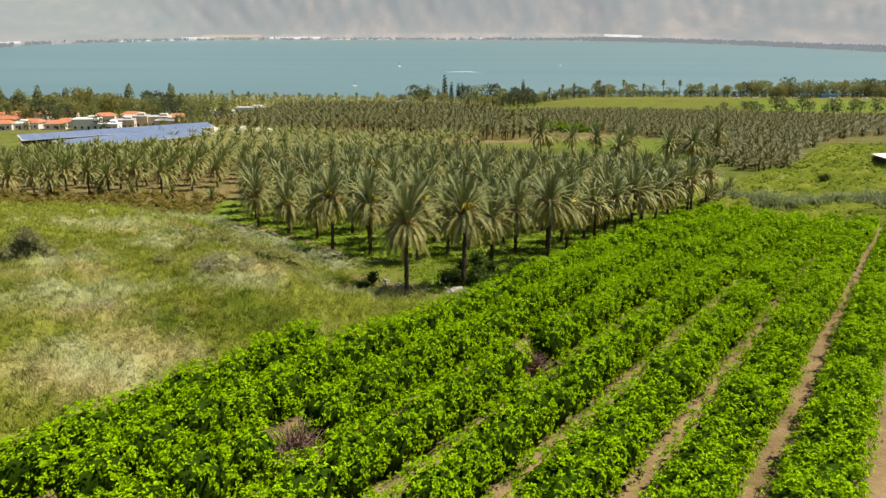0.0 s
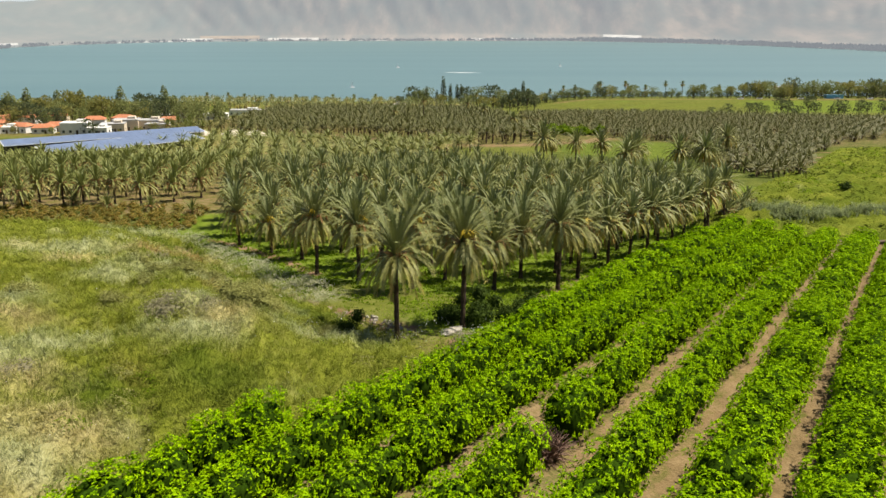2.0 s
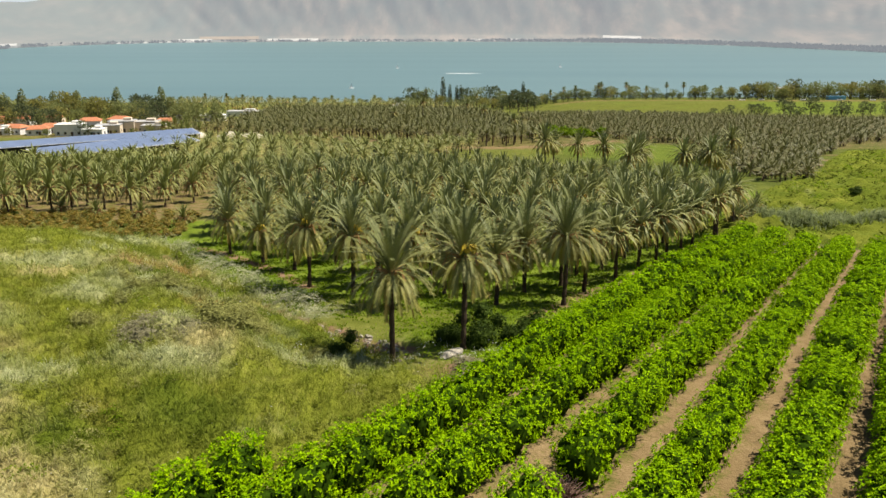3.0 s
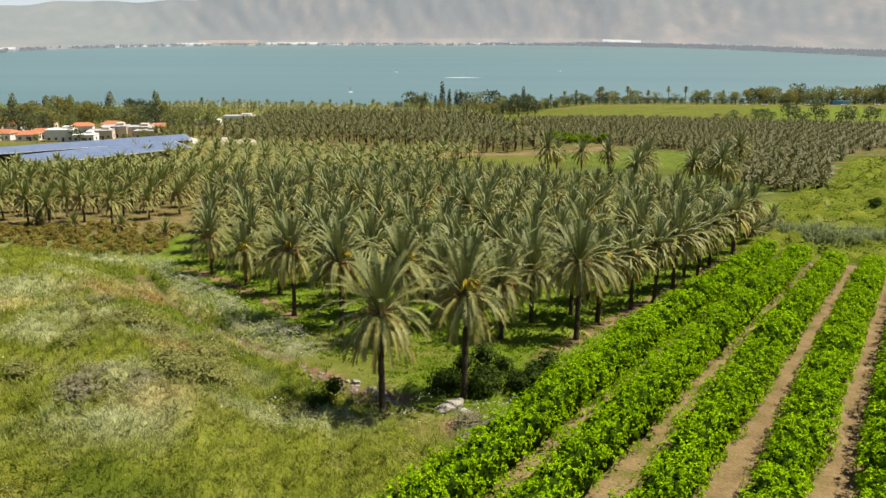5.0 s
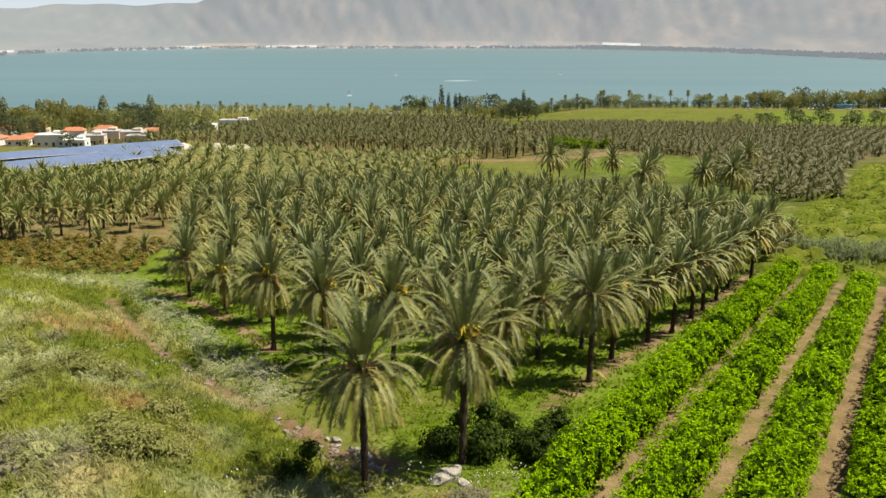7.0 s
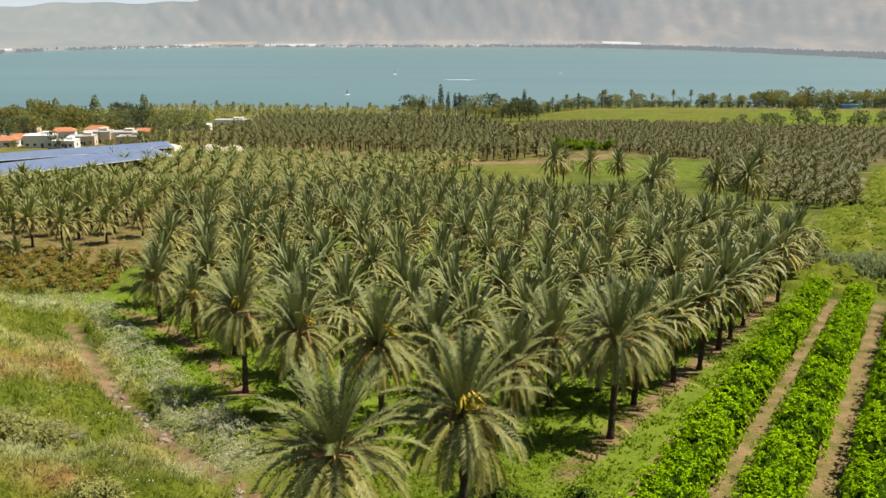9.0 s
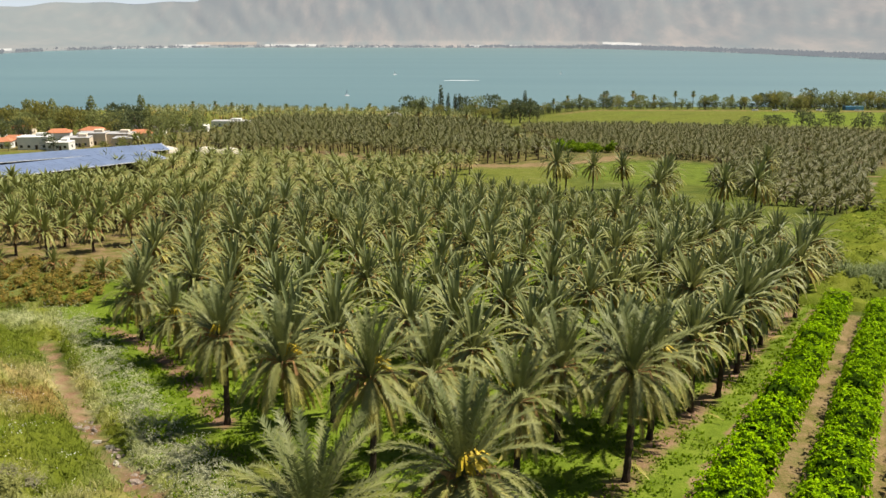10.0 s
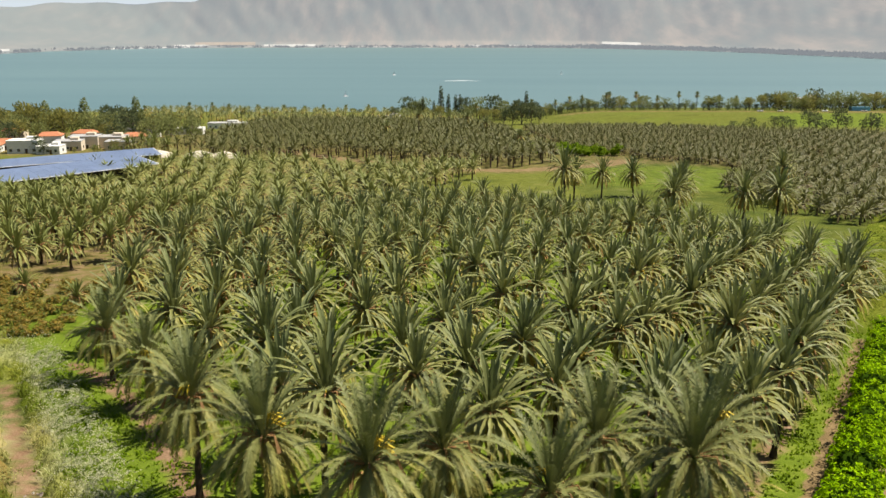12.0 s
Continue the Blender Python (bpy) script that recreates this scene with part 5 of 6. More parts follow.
# ---- trees ----
def tree_mesh(seed, material, high=10.5, wide=8.0, lumps=9, leaves=420, size=0.85, form="round"):
    """Trunk with limbs, and a crown of leaf clumps with gaps."""
    rng = np.random.RandomState(seed)
    chunks, Vs, Fs, n = [], [], [], 0
    top = high * (0.35 if form == "round" else 0.85)
    chunks.append(tube([(0, 0, -0.4), (0.1, 0, top * 0.5), (0, 0.1, top)], [0.03 * high, 0.022 * high, 0.012 * high], 6))
    for k in range(lumps):
        g = (k + 0.5) / lumps
        t = k * 2.4 + rng.normal(0, 0.3)
        if form == "round":
            r = wide * 0.32 * math.sqrt(rng.uniform(0.1, 1))
            c = np.array([r * math.cos(t), r * math.sin(t), high * rng.uniform(0.16, 0.76)])
            rad = np.array([1, 1, 0.8]) * wide * rng.uniform(0.24, 0.33)
        else:
            r = wide * 0.12 * (1 - g)
            c = np.array([r * math.cos(t), r * math.sin(t), high * (0.12 + 0.80 * g)])
            rad = np.array([wide * (0.48 - 0.36 * g), wide * (0.48 - 0.36 * g), high * 0.13])
        if form == "round":
            chunks.append(tube([(0, 0, top * 0.8), tuple(c * [0.6, 0.6, 0.85]), tuple(c)], [0.014 * high, 0.009 * high, 0.003 * high], 4))
        v, f = lumpy(rng, 9, 6, rad, 0.22, 0.95)
        p, nrm = foliage_points(v + c, f, leaves // lumps, rng)
        p += nrm * rng.normal(0, 0.12 * rad[0], (len(p), 1))
        lv, lf = leaf_cards(p, nrm + [0, 0, 0.3], size, size * 0.6, rng)
        Vs.append(lv)
        Fs += [tuple(i + n for i in q) for q in lf]
        n += len(lv)
    tv, tf = merge(chunks)
    return mesh_of("trunk", tv, tf, M_TRUNK), mesh_of("crown", np.concatenate(Vs), Fs, material)


TREES = {
    "broad": [tree_mesh(s, M_TREE) for s in (1, 2, 3)],
    "yellow": [tree_mesh(s, M_YELLOWTREE, 9.0, 7.5) for s in (4, 5)],
    "dark": [tree_mesh(s, M_DARKTREE, 9.5, 8.0) for s in (6, 7)],
    "cypress": [tree_mesh(8, M_DARKTREE, 11.0, 2.4, 9, 420, 0.6, "spire")],
    "conifer": [tree_mesh(s, M_TREE, 12.0, 5.5, 9, 520, 0.8, "spire") for s in (9, 10)],
}
TREE_LABEL = {"broad": "leafy olive green tree with a broad crown", "yellow": "tree with yellowing green leaves", "dark": "dense dark green leafy tree", "cypress": "slender dark green cypress tree", "conifer": "tall pointed green conifer tree"}
trng = random.Random(21)


def tree(kind, x, y, s, group, dz=0.0, name="tree"):
    trunk, crown = trng.choice(TREES[kind])
    base = tagged(new(name if kind != "cypress" else "cypress"), TREE_LABEL[kind], "tree", group)
    base.matrix_world = Matrix.Translation(on_land(x, y, dz)) @ Matrix.Rotation(trng.uniform(0, 6.28), 4, "Z") @ Matrix.Diagonal((s, s, s * trng.uniform(0.9, 1.1), 1))
    piece("trunk", trunk, base)
    piece("crown", crown, base)


# bearing tangent seen from the start, distance: trees along the lake
def spot(a, y):
    return a * y, y


# the windbreak on the bench before the lake
for i in range(104):
    a = 0.02 + 0.53 * i / 103 + trng.gauss(0, 0.003)
    y = 712 - 20 * a + trng.gauss(0, 6)
    kind = trng.choice(("broad", "broad", "yellow", "yellow", "broad", "dark")) if not 0.22 < a < 0.34 else trng.choice(("yellow", "broad", "broad"))
    x, y = spot(a, y)
    if 0.15 < a < 0.36 and trng.random() < 0.25:
        continue
    tree(kind, x, y, trng.uniform(0.7, 1.3) * (1.4 if a > 0.36 else 1.0), "trees along the lake road")
for i in range(90):  # clipped dark hedge trees along the road
    a = 0.10 + 0.45 * i / 89 + trng.gauss(0, 0.001)
    x, y = spot(a, 702 + trng.gauss(0, 2))
    if trng.random() < 0.85:
        tree("dark", x, y, trng.uniform(0.42, 0.62), "low dark trees along the lake road", name="hedge_tree")
for a, s in ((-0.018, 1.0), (-0.006, 0.95), (0.002, 1.5), (0.010, 1.2), (0.018, 1.25), (0.023, 1.1), (0.096, 1.3), (0.030, 0.9)):
    tree("cypress", a * 720, 720, s * 1.5, "cypresses by the lake")
for a, s in ((-0.034, 1.35), (-0.028, 1.0), (-0.02, 1.1), (0.028, 1.1), (0.045, 1.2), (0.06, 1.2), (0.07, 1.0)):
    tree(trng.choice(("broad", "dark")), a * 722, 724, s * 1.6, "trees by the lake")
for i in range(14):  # low growth before the trees
    a = -0.05 + 0.16 * i / 13
    tree(trng.choice(("broad", "yellow", "dark")), a * 690, 690 + trng.gauss(0, 6), trng.uniform(0.9, 1.3), "trees by the lake")
# the dense dark tree standing alone at the field edge
for dx, dy, s in ((0, 0, 1.45), (-6, 3, 1.2), (7, 4, 1.25), (13, 6, 0.9), (-12, 6, 0.8)):
    tree("dark", 58 + dx, 640 + dy, s * 1.2, "dark trees at the field edge")
# trees round the field
for a, s in ((0.365, 0.9), (0.372, 1.0), (0.383, 0.8), (0.401, 1.35), (0.412, 1.1), (0.418, 0.8), (0.438, 1.35), (0.445, 1.0), (0.464, 0.7), (0.474, 1.25), (0.482, 1.0), (0.5, 1.1), (0.507, 0.9), (0.525, 1.2), (0.545, 1.2), (0.33, 0.75), (0.34, 0.85), (0.35, 0.7), (0.322, 0.7)):
    tree("dark" if a > 0.36 else trng.choice(("dark", "broad")), a * 578, 578 + trng.gauss(0, 4), s * 1.0, "trees beside the green field")
# shore palms
SHORE_PALM = [crown_mesh("crown", 90 + s, M_FROND, 22, 14, 5, 3.4, 0.36) for s in range(2)]
for i in range(30):
    a = 0.03 + 0.52 * i / 29 + trng.gauss(0, 0.006)
    palm(a * 712, 712 + trng.gauss(0, 5), trng.uniform(8, 11.5), SHORE_PALM[i % 2], 1.0, "tall fan of palm leaves on a slim trunk by the lake", "palms along the lake road", stalks=False, name="fan_palm")
for a, y, h in ((-0.021, 480, 14), (-0.055, 470, 9), (0.03, 520, 11), (0.05, 500, 9), (0.085, 420, 8)):
    palm(a * y, y, h, SHORE_PALM[0], 1.15, "lone tall palm above the grove", "lone tall palms", stalks=False, name="fan_palm")
# left shore: loose trees and tall palms
for i in range(54):
    a = -0.33 + 0.33 * i / 53 + trng.gauss(0, 0.004)
    y = 800 + trng.gauss(0, 14) - 60 * ease(-0.1, 0.0, a)
    x = a * y
    if i % 4 == 0:
        palm(x, y, trng.uniform(5, 8), SHORE_PALM[i % 2], 1.1, "tall palm on the lake shore", "palms on the lake shore", stalks=False, name="fan_palm")
    else:
        tree(trng.choice(("broad", "dark", "yellow")), x, y, trng.uniform(0.45, 0.85), "trees on the lake shore")
# tall trees over the village: bearing tangent, distance, height, kind
for a, y, h, kind in ((-0.497, 505, 22, "broad"), (-0.488, 490, 20, "conifer"), (-0.472, 515, 17, "yellow"), (-0.437, 510, 20, "yellow"), (-0.452, 520, 15, "broad"), (-0.400, 505, 18, "yellow"), (-0.392, 515, 15, "broad"), (-0.378, 520, 22, "conifer"),
                      (-0.349, 525, 19, "dark"), (-0.337, 520, 17, "dark"), (-0.328, 515, 16, "dark"), (-0.313, 490, 14, "cypress"), (-0.520, 500, 17, "broad"), (-0.507, 455, 14, "yellow"), (-0.482, 452, 15, "dark"), (-0.470, 458, 13, "broad"), (-0.418, 425, 8, "dark"),
                      (-0.362, 505, 14, "broad"), (-0.300, 520, 11, "yellow"), (-0.285, 530, 12, "broad"), (-0.425, 488, 13, "broad"), (-0.445, 480, 12, "yellow"), (-0.352, 490, 11, "yellow"), (-0.335, 475, 9, "broad")):
    tree(kind, a * y, y, h / {"broad": 10.5, "yellow": 9.0, "dark": 9.5, "conifer": 12.0, "cypress": 11.0}[kind], "tall trees over the village")
# village trees
for i in range(48):
    a = -0.58 + 0.33 * trng.random()
    y = trng.uniform(475, 590)
    tree(trng.choice(("broad", "broad", "yellow", "dark", "conifer")), a * y, y, trng.uniform(1.05, 1.7), "village garden trees")
for a, y, s in ((-0.525, 470, 1.1), (-0.505, 455, 0.7), (-0.36, 520, 1.25), (-0.375, 528, 1.0), (-0.335, 530, 1.1), (-0.325, 534, 1.05), (-0.31, 520, 1.0), (-0.455, 470, 1.2), (-0.345, 470, 0.62), (-0.302, 500, 0.9), (-0.47, 462, 1.15)):
    tree(trng.choice(("conifer", "dark")), a * y, y, s, "village garden trees")


for i in range(40):  # garden trees and bushes between the houses
    a, y = -0.55 + 0.27 * trng.random(), trng.uniform(418, 470)
    tree(trng.choice(("broad", "yellow", "dark", "broad")), a * y, y, trng.uniform(0.25, 0.6), "village garden bushes", name="garden_bush")
for i in range(8):
    a, y = -0.33 + 0.05 * trng.random(), trng.uniform(395, 440)
    palm(a * y, y, trng.uniform(4, 6), CROWNS_B[i % 4], 1.0, "palm in front of the village houses", "village palms", stalks=False, name="garden_palm")


# ---- village ----
def gable(w, d, rise, over=0.35):
    x, y = w / 2 + over, d / 2 + over
    V = [(-x, -y, 0), (x, -y, 0), (x, y, 0), (-x, y, 0), (-x * 0.55, 0, rise), (x * 0.55, 0, rise), (-x, -y, -0.15), (x, -y, -0.15), (x, y, -0.15), (-x, y, -0.15)]
    F = [(0, 1, 5, 4), (2, 3, 4, 5), (1, 2, 5), (3, 0, 4), (0, 6, 7, 1), (1, 7, 8, 2), (2, 8, 9, 3), (3, 9, 6, 0), (6, 9, 8, 7)]
    return V, F


def house(x, y, turn, w, d, h, roof="tile", wall=None, label="", dz=0.0):
    wall = wall or M_WHITE
    base = tagged(new("house"), label, "house", "village houses")
    base.matrix_world = Matrix.Translation(on_land(x, y, dz)) @ Matrix.Rotation(radians(turn), 4, "Z")
    piece("wall", box("wall", (w, d, h + 1.0), wall, 0.03, (0, 0, h / 2 - 0.5)), base, None, "plastered wall")
    if roof == "tile":
        V, F = gable(w, d, 1.7)
        piece("roof", mesh_of("roof", V, F, M_TILE), base, Matrix.Translation((0, 0, h)), "orange tiled roof")
    else:
        piece("roof", box("roof", (w + 0.3, d + 0.3, 0.3), M_WHITE if roof == "white" else M_GREYROOF, 0.03, (0, 0, h + 0.15)), base, None, "flat roof")
        piece("parapet", box("parapet", (w * 0.3, d * 0.4, 1.2), wall, 0.03, (w * 0.2, d * 0.1, h + 0.9)), base, None, "small stair hut")
    pane = box("window", (1.2, 0.12, 1.2), M_PANE)
    frame_me = box("frame", (1.36, 0.08, 1.36), M_SHEET)
    for lvl in range(max(1, int(h // 3))):
        for k in range(max(2, int(w // 3.2))):
            px = -w / 2 + (k + 0.5) * w / max(2, int(w // 3.2))
            win = piece("window", pane, base, Matrix.Translation((px, -d / 2 - 0.05, 1.6 + 3 * lvl)), "dark window")
            piece("frame", frame_me, win, Matrix.Translation((0, 0.03, 0)))
        for sx in (-1, 1):
            win = piece("window", pane, base, Matrix.Translation((sx * (w / 2 + 0.05), 0, 1.6 + 3 * lvl)) @ Matrix.Rotation(math.pi / 2, 4, "Z"), "dark window")
    piece("door", box("door", (1.0, 0.14, 2.1), M_WOOD, 0.01, (0, 0, 1.05)), base, Matrix.Translation((w * 0.12, -d / 2 - 0.05, 0)))


HOUSES = [
    (-0.432, 428, 8, 13, 9, 5.6, "white", M_WHITE, "white two-storey house with a flat roof"),
    (-0.405, 424, 4, 10, 8, 3.4, "white", M_WHITE, "low white house with terraces"),
    (-0.372, 452, 10, 13, 10, 5.8, "flat", M_PLASTER, "cream two-storey house with a flat roof"),
    (-0.345, 456, 6, 14, 10, 5.2, "flat", M_PLASTER, "cream stone house with a flat roof"),
    (-0.322, 470, 20, 11, 9, 4.6, "tile", M_PLASTER, "cream house with an orange tiled roof"),
    (-0.41, 462, 15, 11, 9, 5.4, "tile", M_WHITE, "house with an orange tiled roof among trees"),
    (-0.375, 492, -10, 12, 9, 4.6, "tile", M_PLASTER, "house with an orange tiled roof behind others"),
    (-0.47, 432, 14, 10, 8, 3.2, "tile", M_WHITE, "small house with an orange hipped roof"),
    (-0.497, 436, -12, 12, 9, 3.6, "tile", M_WHITE, "house with an orange tiled roof"),
    (-0.515, 432, 9, 12, 8, 3.2, "white", M_WHITE, "low white house with a flat roof"),
    (-0.535, 428, 9, 11, 8, 3.4, "tile", M_WHITE, "house with an orange tiled roof at the village edge"),
    (-0.52, 478, 18, 14, 10, 5.4, "tile", M_PLASTER, "large house with an orange roof among trees"),
    (-0.487, 492, -14, 13, 9, 5.0, "tile", M_WHITE, "house with a long orange roof"),
    (-0.455, 520, 8, 12, 9, 4.4, "tile", M_PLASTER, "house with an orange roof near the lake"),
    (-0.525, 452, -8, 12, 9, 4.4, "tile", M_PLASTER, "house with a broad orange roof behind garden trees"),
    (-0.545, 470, 12, 12, 9, 5.2, "tile", M_WHITE, "tall house with an orange roof among trees"),
    (-0.455, 446, 4, 11, 8, 3.4, "tile", M_WHITE, "low house with an orange roof beside the meadow"),
    (-0.388, 440, 12, 12, 9, 4.4, "flat", M_PLASTER, "cream terraced house with a flat roof"),
    (-0.335, 444, 8, 12, 9, 4.0, "flat", M_PLASTER, "cream house with terraces"),
    (-0.318, 520, 4, 18, 9, 4.6, "flat", M_WHITE, "long white building with a grey flat roof"),
    (-0.272, 545, 6, 20, 9, 3.6, "white", M_WHITE, "long low white building"),
    (-0.232, 600, 2, 22, 10, 3.6, "flat", M_WHITE, "long low building with a grey roof"),
    (-0.198, 615, 2, 14, 9, 3.4, "white", M_WHITE, "low white building near the shore"),
    (-0.055, 690, 3, 18, 8, 4.2, "flat", M_WHITE, "white pavilion near the lake"),
    (0.405, 745, 3, 16, 10, 8.5, "flat", M_PLASTER, "cream house behind the lake road"),
    (0.52, 735, 8, 14, 10, 6.5, "tile", M_PLASTER, "house with an orange roof behind the lake road"),
]
for a, y, turn, w, d, h, roof, wall, label in HOUSES:
    house(a * y, y, turn, w, d, h, roof, wall, label)


# ---- farm sheds with solar roofs ----
def solar_roof(name, x, y, turn, long, wide, high, tilt, label, pitch=4.0):
    base = tagged(new(name), label, "solar shed", "solar sheds")
    base.matrix_world = Matrix.Translation(on_land(x, y)) @ Matrix.Rotation(radians(turn), 4, "Z")
    deck = piece("roof", box("roof", (long + 0.6, wide + 0.5, 0.12), M_SHEET), base, Matrix.Translation((0, 0, high)) @ Matrix.Rotation(radians(tilt), 4, "X"), "white sheet roof")
    cols, rows = int(long // pitch), max(2, int(wide // 2.2))
    cell = box("solar_panel", (pitch - 0.05, wide / rows * 0.985, 0.06), M_SOLAR)
    for i in range(cols):
        for j in range(rows):
            piece("solar_panel", cell, deck, Matrix.Translation((-long / 2 + (i + 0.5) * long / cols, -wide / 2 + (j + 0.5) * wide / rows, 0.12)))
    post = box("post", (0.2, 0.2, high + 1.1), M_DARKIN, 0, (0, 0, (high - 1.5) / 2))
    for i in range(int(long // 9) + 1):
        for s in (-1, 1):
            k = high + s * wide * 0.45 * math.sin(radians(tilt))
            piece("post", post, base, Matrix.Translation((-long / 2 + 0.3 + i * (long - 0.6) / int(long // 9), s * wide * 0.45 * math.cos(radians(tilt)), k - high - 0.1)))
    # the dark under the roof is painted on as this wall's colour
    piece("back_wall", box("back_wall", (long * 0.98, 0.15, high - 0.6), M_DARKIN, 0, (0, wide * 0.42, high / 2 - 0.3)), base, None, "back wall coloured dark for the shade inside")


solar_roof("solar_shed", -127, 324, 35, 72, 10, 6.2, 6, "long shed roofed with blue solar panels")
solar_roof("solar_shed", -114, 306, 47, 56, 15, 5.0, 5, "open shed roofed with blue solar panels, dark inside")


def tent(x, y, s, turn):
    V, F = [], []
    n, m = 16, 5
    for i in range(m + 1):
        r, z = 1 - (i / m) ** 1.5, (i / m) ** 0.8 * 1.6
        for k in range(n):
            t = 2 * math.pi * k / n
            V.append((3.2 * r * math.cos(t), 2.6 * r * math.sin(t), 1.7 + 0.8 * z))
    for i in range(m):
        for k in range(n):
            j = (k + 1) % n
            F.append((i * n + k, i * n + j, (i + 1) * n + j, (i + 1) * n + k))
    base = tagged(new("tent"), "pale canvas tent roof among the palms", "tent", "canvas tents")
    base.matrix_world = Matrix.Translation(on_land(x, y)) @ Matrix.Rotation(turn, 4, "Z") @ Matrix.Scale(s, 4)
    piece("canopy", mesh_of("canopy", V, F, M_CANVAS, True), base)
    pole = box("pole", (0.12, 0.12, 2.6), M_STEEL, 0, (0, 0, 0.4))
    for k in range(6):
        t = k * 1.047
        piece("pole", pole, base, Matrix.Translation((3.0 * math.cos(t), 2.4 * math.sin(t), 0)))


for x, y, s in ((-116, 372, 1.7), (-107, 374, 1.9), (-91, 372, 1.9), (-82, 374, 1.7), (-123, 368, 1.3)):
    tent(x, y, s, x)


# ---- shed, rubble and small things at the far side of the meadow ----
def open_shed(x, y, turn):
    base = tagged(new("shed"), "small open shed with a white sheet roof beside rubble", "shed")
    base.matrix_world = Matrix.Translation(on_land(x, y)) @ Matrix.Rotation(turn, 4, "Z")
    piece("roof", box("roof", (9, 7, 0.15), M_SHEET, 0, (0, 0, 3.4)), base, Matrix.Rotation(radians(5), 4, "X"))
    post = box("post", (0.18, 0.18, 4.2), M_STEEL, 0, (0, 0, 1.4))
    for sx in (-4, 4):
        for sy in (-3, 3):
            piece("post", post, base, Matrix.Translation((sx, sy, 0)))
    piece("back_wall", box("back_wall", (8.6, 0.15, 3.0), M_DARKIN, 0, (0, 3, 1.5)), base, None, "back wall coloured dark for the shade inside")


open_shed(128, 232, 0.3)
for i in range(40):
    x, y = 119 + rr.gauss(0, 4), 219 + rr.gauss(0, 4)
    thing("rubble", ROCKS[i % 4], Matrix.Translation(on_land(x, y, 0.2)) @ Matrix.Rotation(i, 4, "Z") @ Matrix.Scale(rr.uniform(0.6, 2.0), 4), label="brown rubble heap piece by the shed", category="rock", group="rubble by the shed")
thing("trough", box("trough", (4.2, 0.9, 0.6), M_WOOD, 0.05, (0, 0, 0.3)), Matrix.Translation(on_land(69, 133.5)) @ Matrix.Rotation(0.2, 4, "Z"), label="weathered wooden trough at the hedge ends", category="trough")


def car(x, y, turn, paint):
    base = tagged(new("car"), "small parked car on the lake road", "car", "cars on the lake road")
    base.matrix_world = Matrix.Translation(on_land(x, y)) @ Matrix.Rotation(turn, 4, "Z")
    body = piece("body", box("body", (4.3, 1.75, 0.75), paint, 0.15, (0, 0, 0.72)), base)
    piece("cabin", box("cabin", (2.3, 1.55, 0.65), M_PANE, 0.2, (-0.2, 0, 1.35)), body, None, "dark glass cabin")
    wheel = tube([(0, -0.1, 0), (0, 0.1, 0)], [0.32, 0.32], 12)
    me = mesh_of("wheel", wheel[0], wheel[1], M_TYRE)
    for sx in (-1.35, 1.35):
        for sy in (-0.82, 0.82):
            piece("wheel", me, base, Matrix.Translation((sx, sy, 0.32)))


for a, k in ((0.372, 0), (0.42, 0), (0.462, 0), (0.50, 0), (0.35, 0)):
    car(a * 690, 690 - 0.03 * a * 690, 0.05, M_SHEET)
thing("blue_container", box("blue_container", (14, 5, 3.0), M_PLASTIC, 0.05, (0, 0, 1.5)), Matrix.Translation(on_land(322, 694)), label="light blue flat-roofed kiosk by the lake road", category="kiosk")


# ---- lake and far shore ----
def sailboat(x, y, s):
    base = tagged(new("sailboat"), "small white sailboat on the lake", "boat", "boats on the lake")
    base.matrix_world = Matrix.Translation((x, y, LAKE)) @ Matrix.Rotation(0.4, 4, "Z") @ Matrix.Scale(s, 4)
    V, F = tube([(-3, 0, 0.3), (-1.5, 0, 0.25), (1.5, 0, 0.3), (3.6, 0, 0.6)], [0.5, 1.0, 0.9, 0.05], 8)
    piece("hull", mesh_of("hull", V, F, M_SHEET), base)
    piece("mast", box("mast", (0.12, 0.12, 8), M_STEEL, 0, (0.3, 0, 4.5)), base)
    piece("sail", mesh_of("sail", [(0.2, 0.05, 1.2), (-2.8, 0.3, 1.2), (0.2, 0.05, 8.2), (-1.2, 0.35, 4)], [(0, 1, 3), (0, 3, 2)], M_SHEET), base)


def on_lake(px, py):
    """Place on the water by bearing and dip below the level of the eye, in thousandths."""
    d = 75.0 / (py / 1000)
    return px / 1000 * d, d


for px, py, s in ((-52, 47, 1.1), (-106, 70, 1.0), (-242, 82, 0.7), (140, 46, 1.0), (22, 72, 0.6)):
    x, y = on_lake(px, py)
    sailboat(x, y, s)
bx, by = on_lake(26, 53)
wake = thing("motorboat_wake", mesh_of("wake", [(-30, -3, 0), (30, -0.6, 0), (30, 0.6, 0), (-30, 3, 0), (0, 0, 0.5)], [(0, 1, 4), (1, 2, 4), (2, 3, 4), (3, 0, 4)], M_SHEET), Matrix.Translation((bx, by, LAKE)), label="white wake on the lake", category="wake")


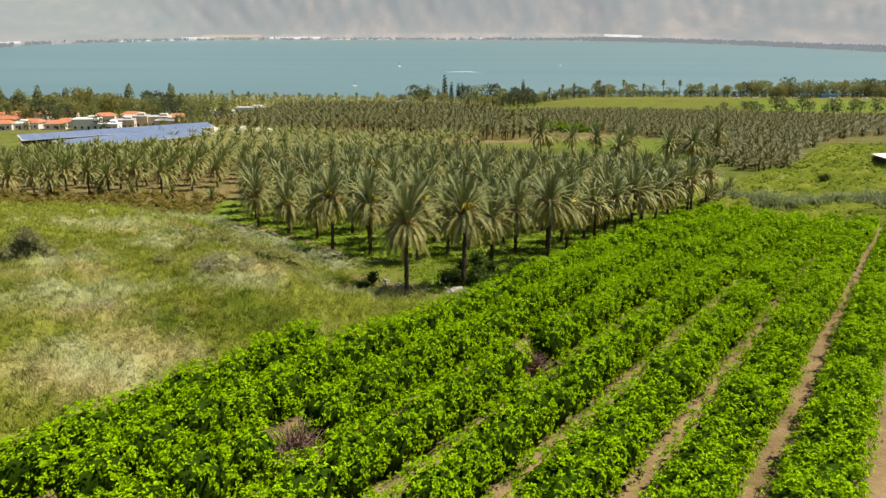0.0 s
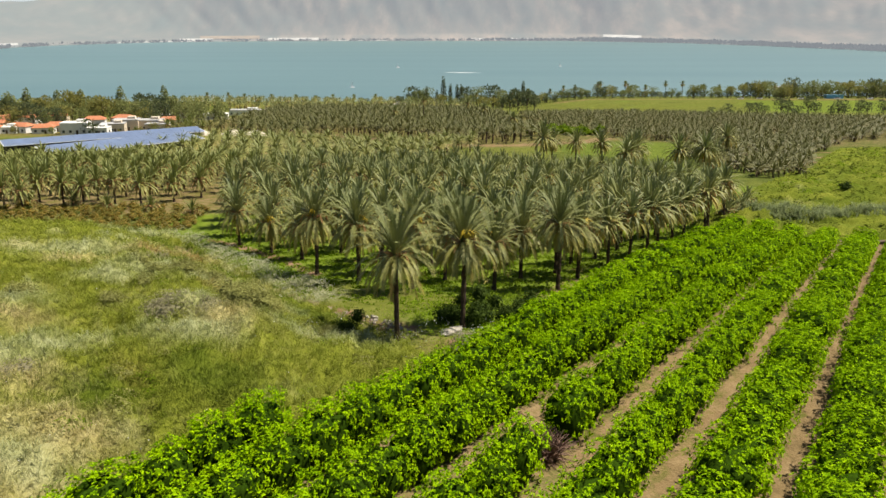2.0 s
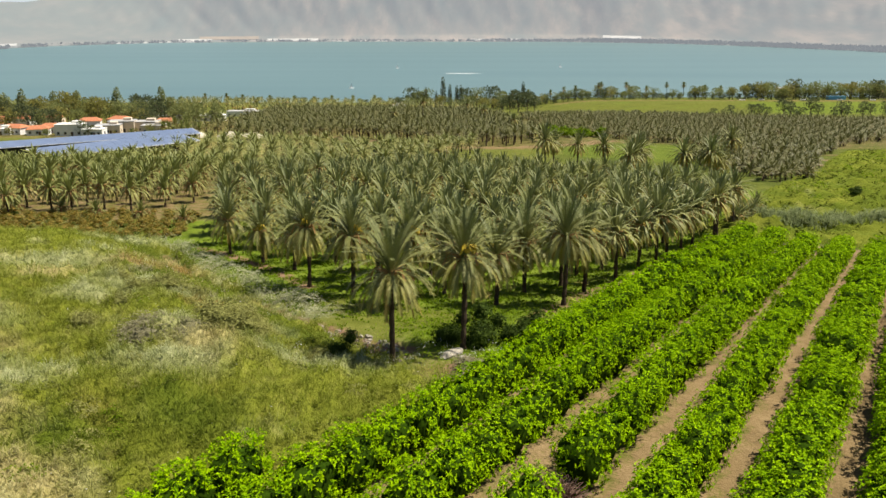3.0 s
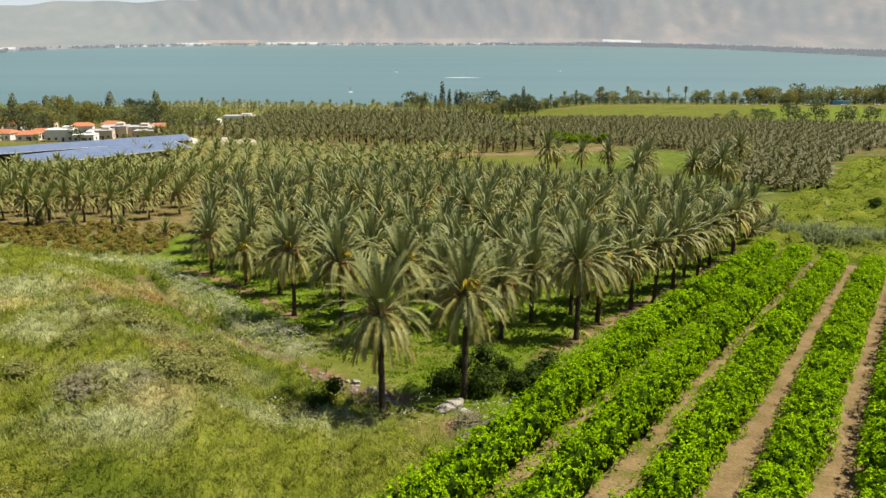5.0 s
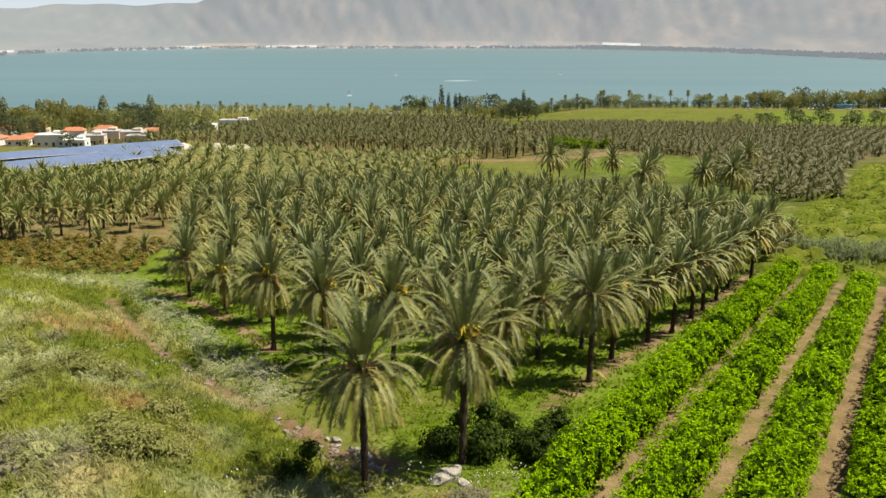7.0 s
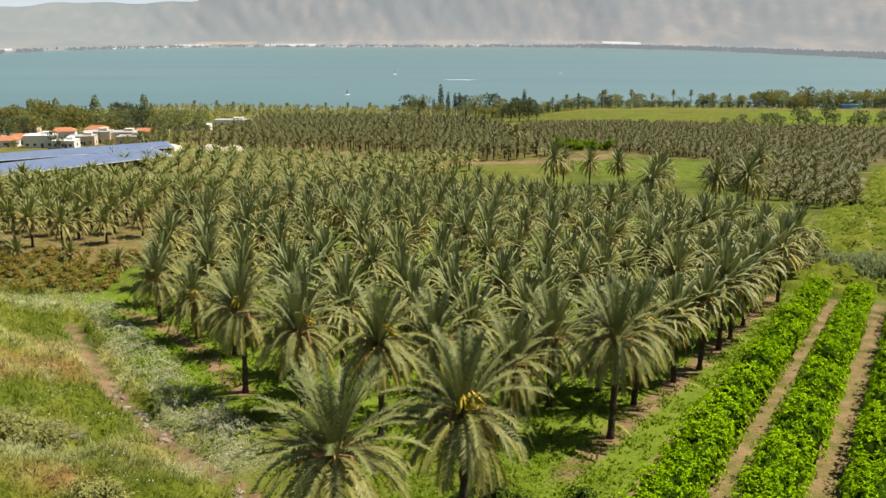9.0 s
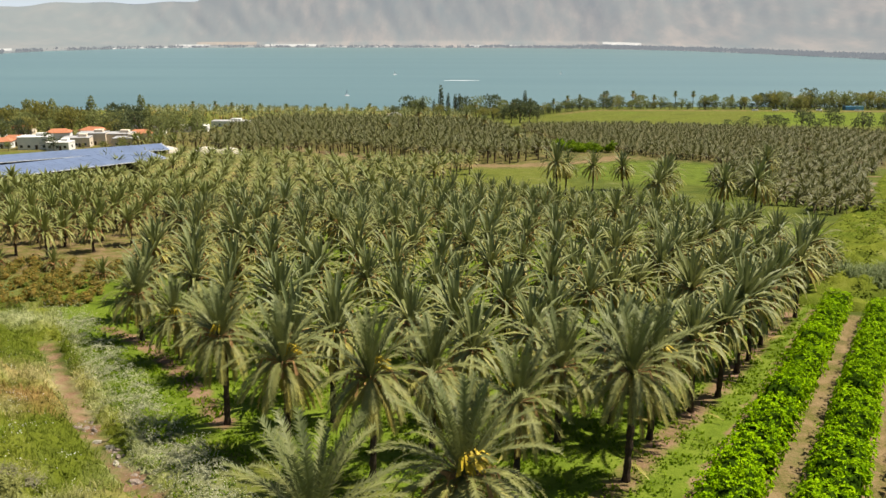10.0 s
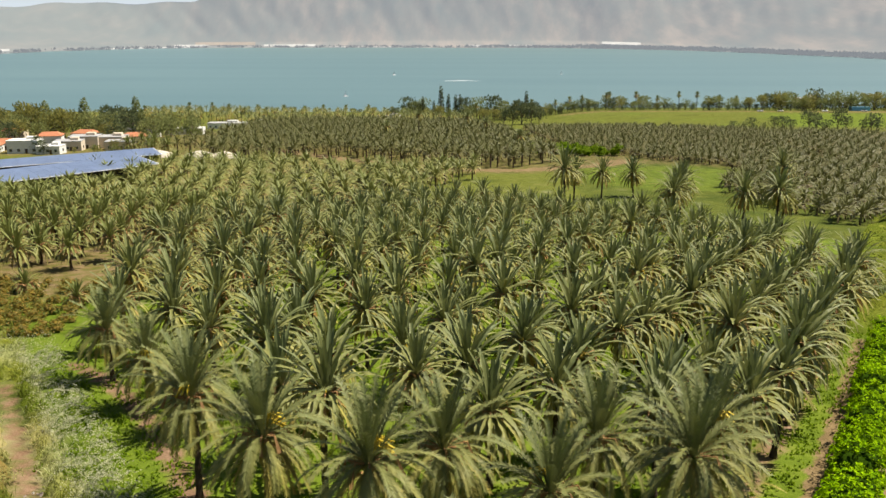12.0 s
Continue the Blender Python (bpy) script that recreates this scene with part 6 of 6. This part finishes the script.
def greenhouse(a0, a1, v0, v1, name="greenhouse", material=None, label="long pale greenhouse roofs on the far shore", category="greenhouse"):
    """A long pale roof on the far plain, by bearings."""
    n = 24
    V, F = [], []
    for v, dz in ((v0, 0), (v0, 2.0), (v1, 3.0), (v1, 0)):
        for k in range(n + 1):
            x, y, z = far_land(np.array(a0 + (a1 - a0) * k / n), np.array(v))
            V.append((float(x), float(y), float(z) + dz))
    for i in range(3):
        for k in range(n):
            F.append((i * (n + 1) + k, i * (n + 1) + k + 1, (i + 1) * (n + 1) + k + 1, (i + 1) * (n + 1) + k))
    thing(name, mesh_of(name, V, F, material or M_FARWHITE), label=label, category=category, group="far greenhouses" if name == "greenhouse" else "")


for a0, a1, v0, v1 in ((-0.39, -0.29, 0.12, 0.28), (-0.31, -0.27, 0.35, 0.6), (-0.205, -0.145, 0.3, 0.6), (-0.13, -0.02, 0.12, 0.22), (0.035, 0.17, 0.2, 0.42), (0.19, 0.235, 0.7, 0.98), (0.35, 0.43, 0.3, 0.5), (0.49, 0.56, 0.25, 0.4), (-0.53, -0.50, 0.4, 0.6), (0.25, 0.33, 0.35, 0.45)):
    greenhouse(a0, a1, v0, v1)
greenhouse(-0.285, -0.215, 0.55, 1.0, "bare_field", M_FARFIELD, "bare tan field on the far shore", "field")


def far_belt(a0, a1, v, n, seed, label):
    rng = np.random.RandomState(seed)
    P = []
    for k in range(n):
        a = rng.uniform(a0, a1)
        x, y, z = far_land(np.array(a), np.array(v + rng.uniform(-0.06, 0.06)))
        for j in range(8):
            P.append((float(x) + rng.normal(0, 8), float(y) + rng.normal(0, 8), float(z) + rng.uniform(0, 9)))
    P = np.array(P)
    V, F = leaf_cards(P, np.tile([0, 0, 0.8], (len(P), 1)), 9, 8, rng)
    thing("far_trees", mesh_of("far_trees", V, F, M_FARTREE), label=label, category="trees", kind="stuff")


far_belt(0.16, 0.56, 0.30, 380, 7, "dark groves behind the far shore")
far_belt(0.05, 0.56, 0.12, 620, 5, "dark line of trees on the far shore")
far_belt(-0.54, 0.05, 0.05, 200, 6, "thin line of trees on the far shore")
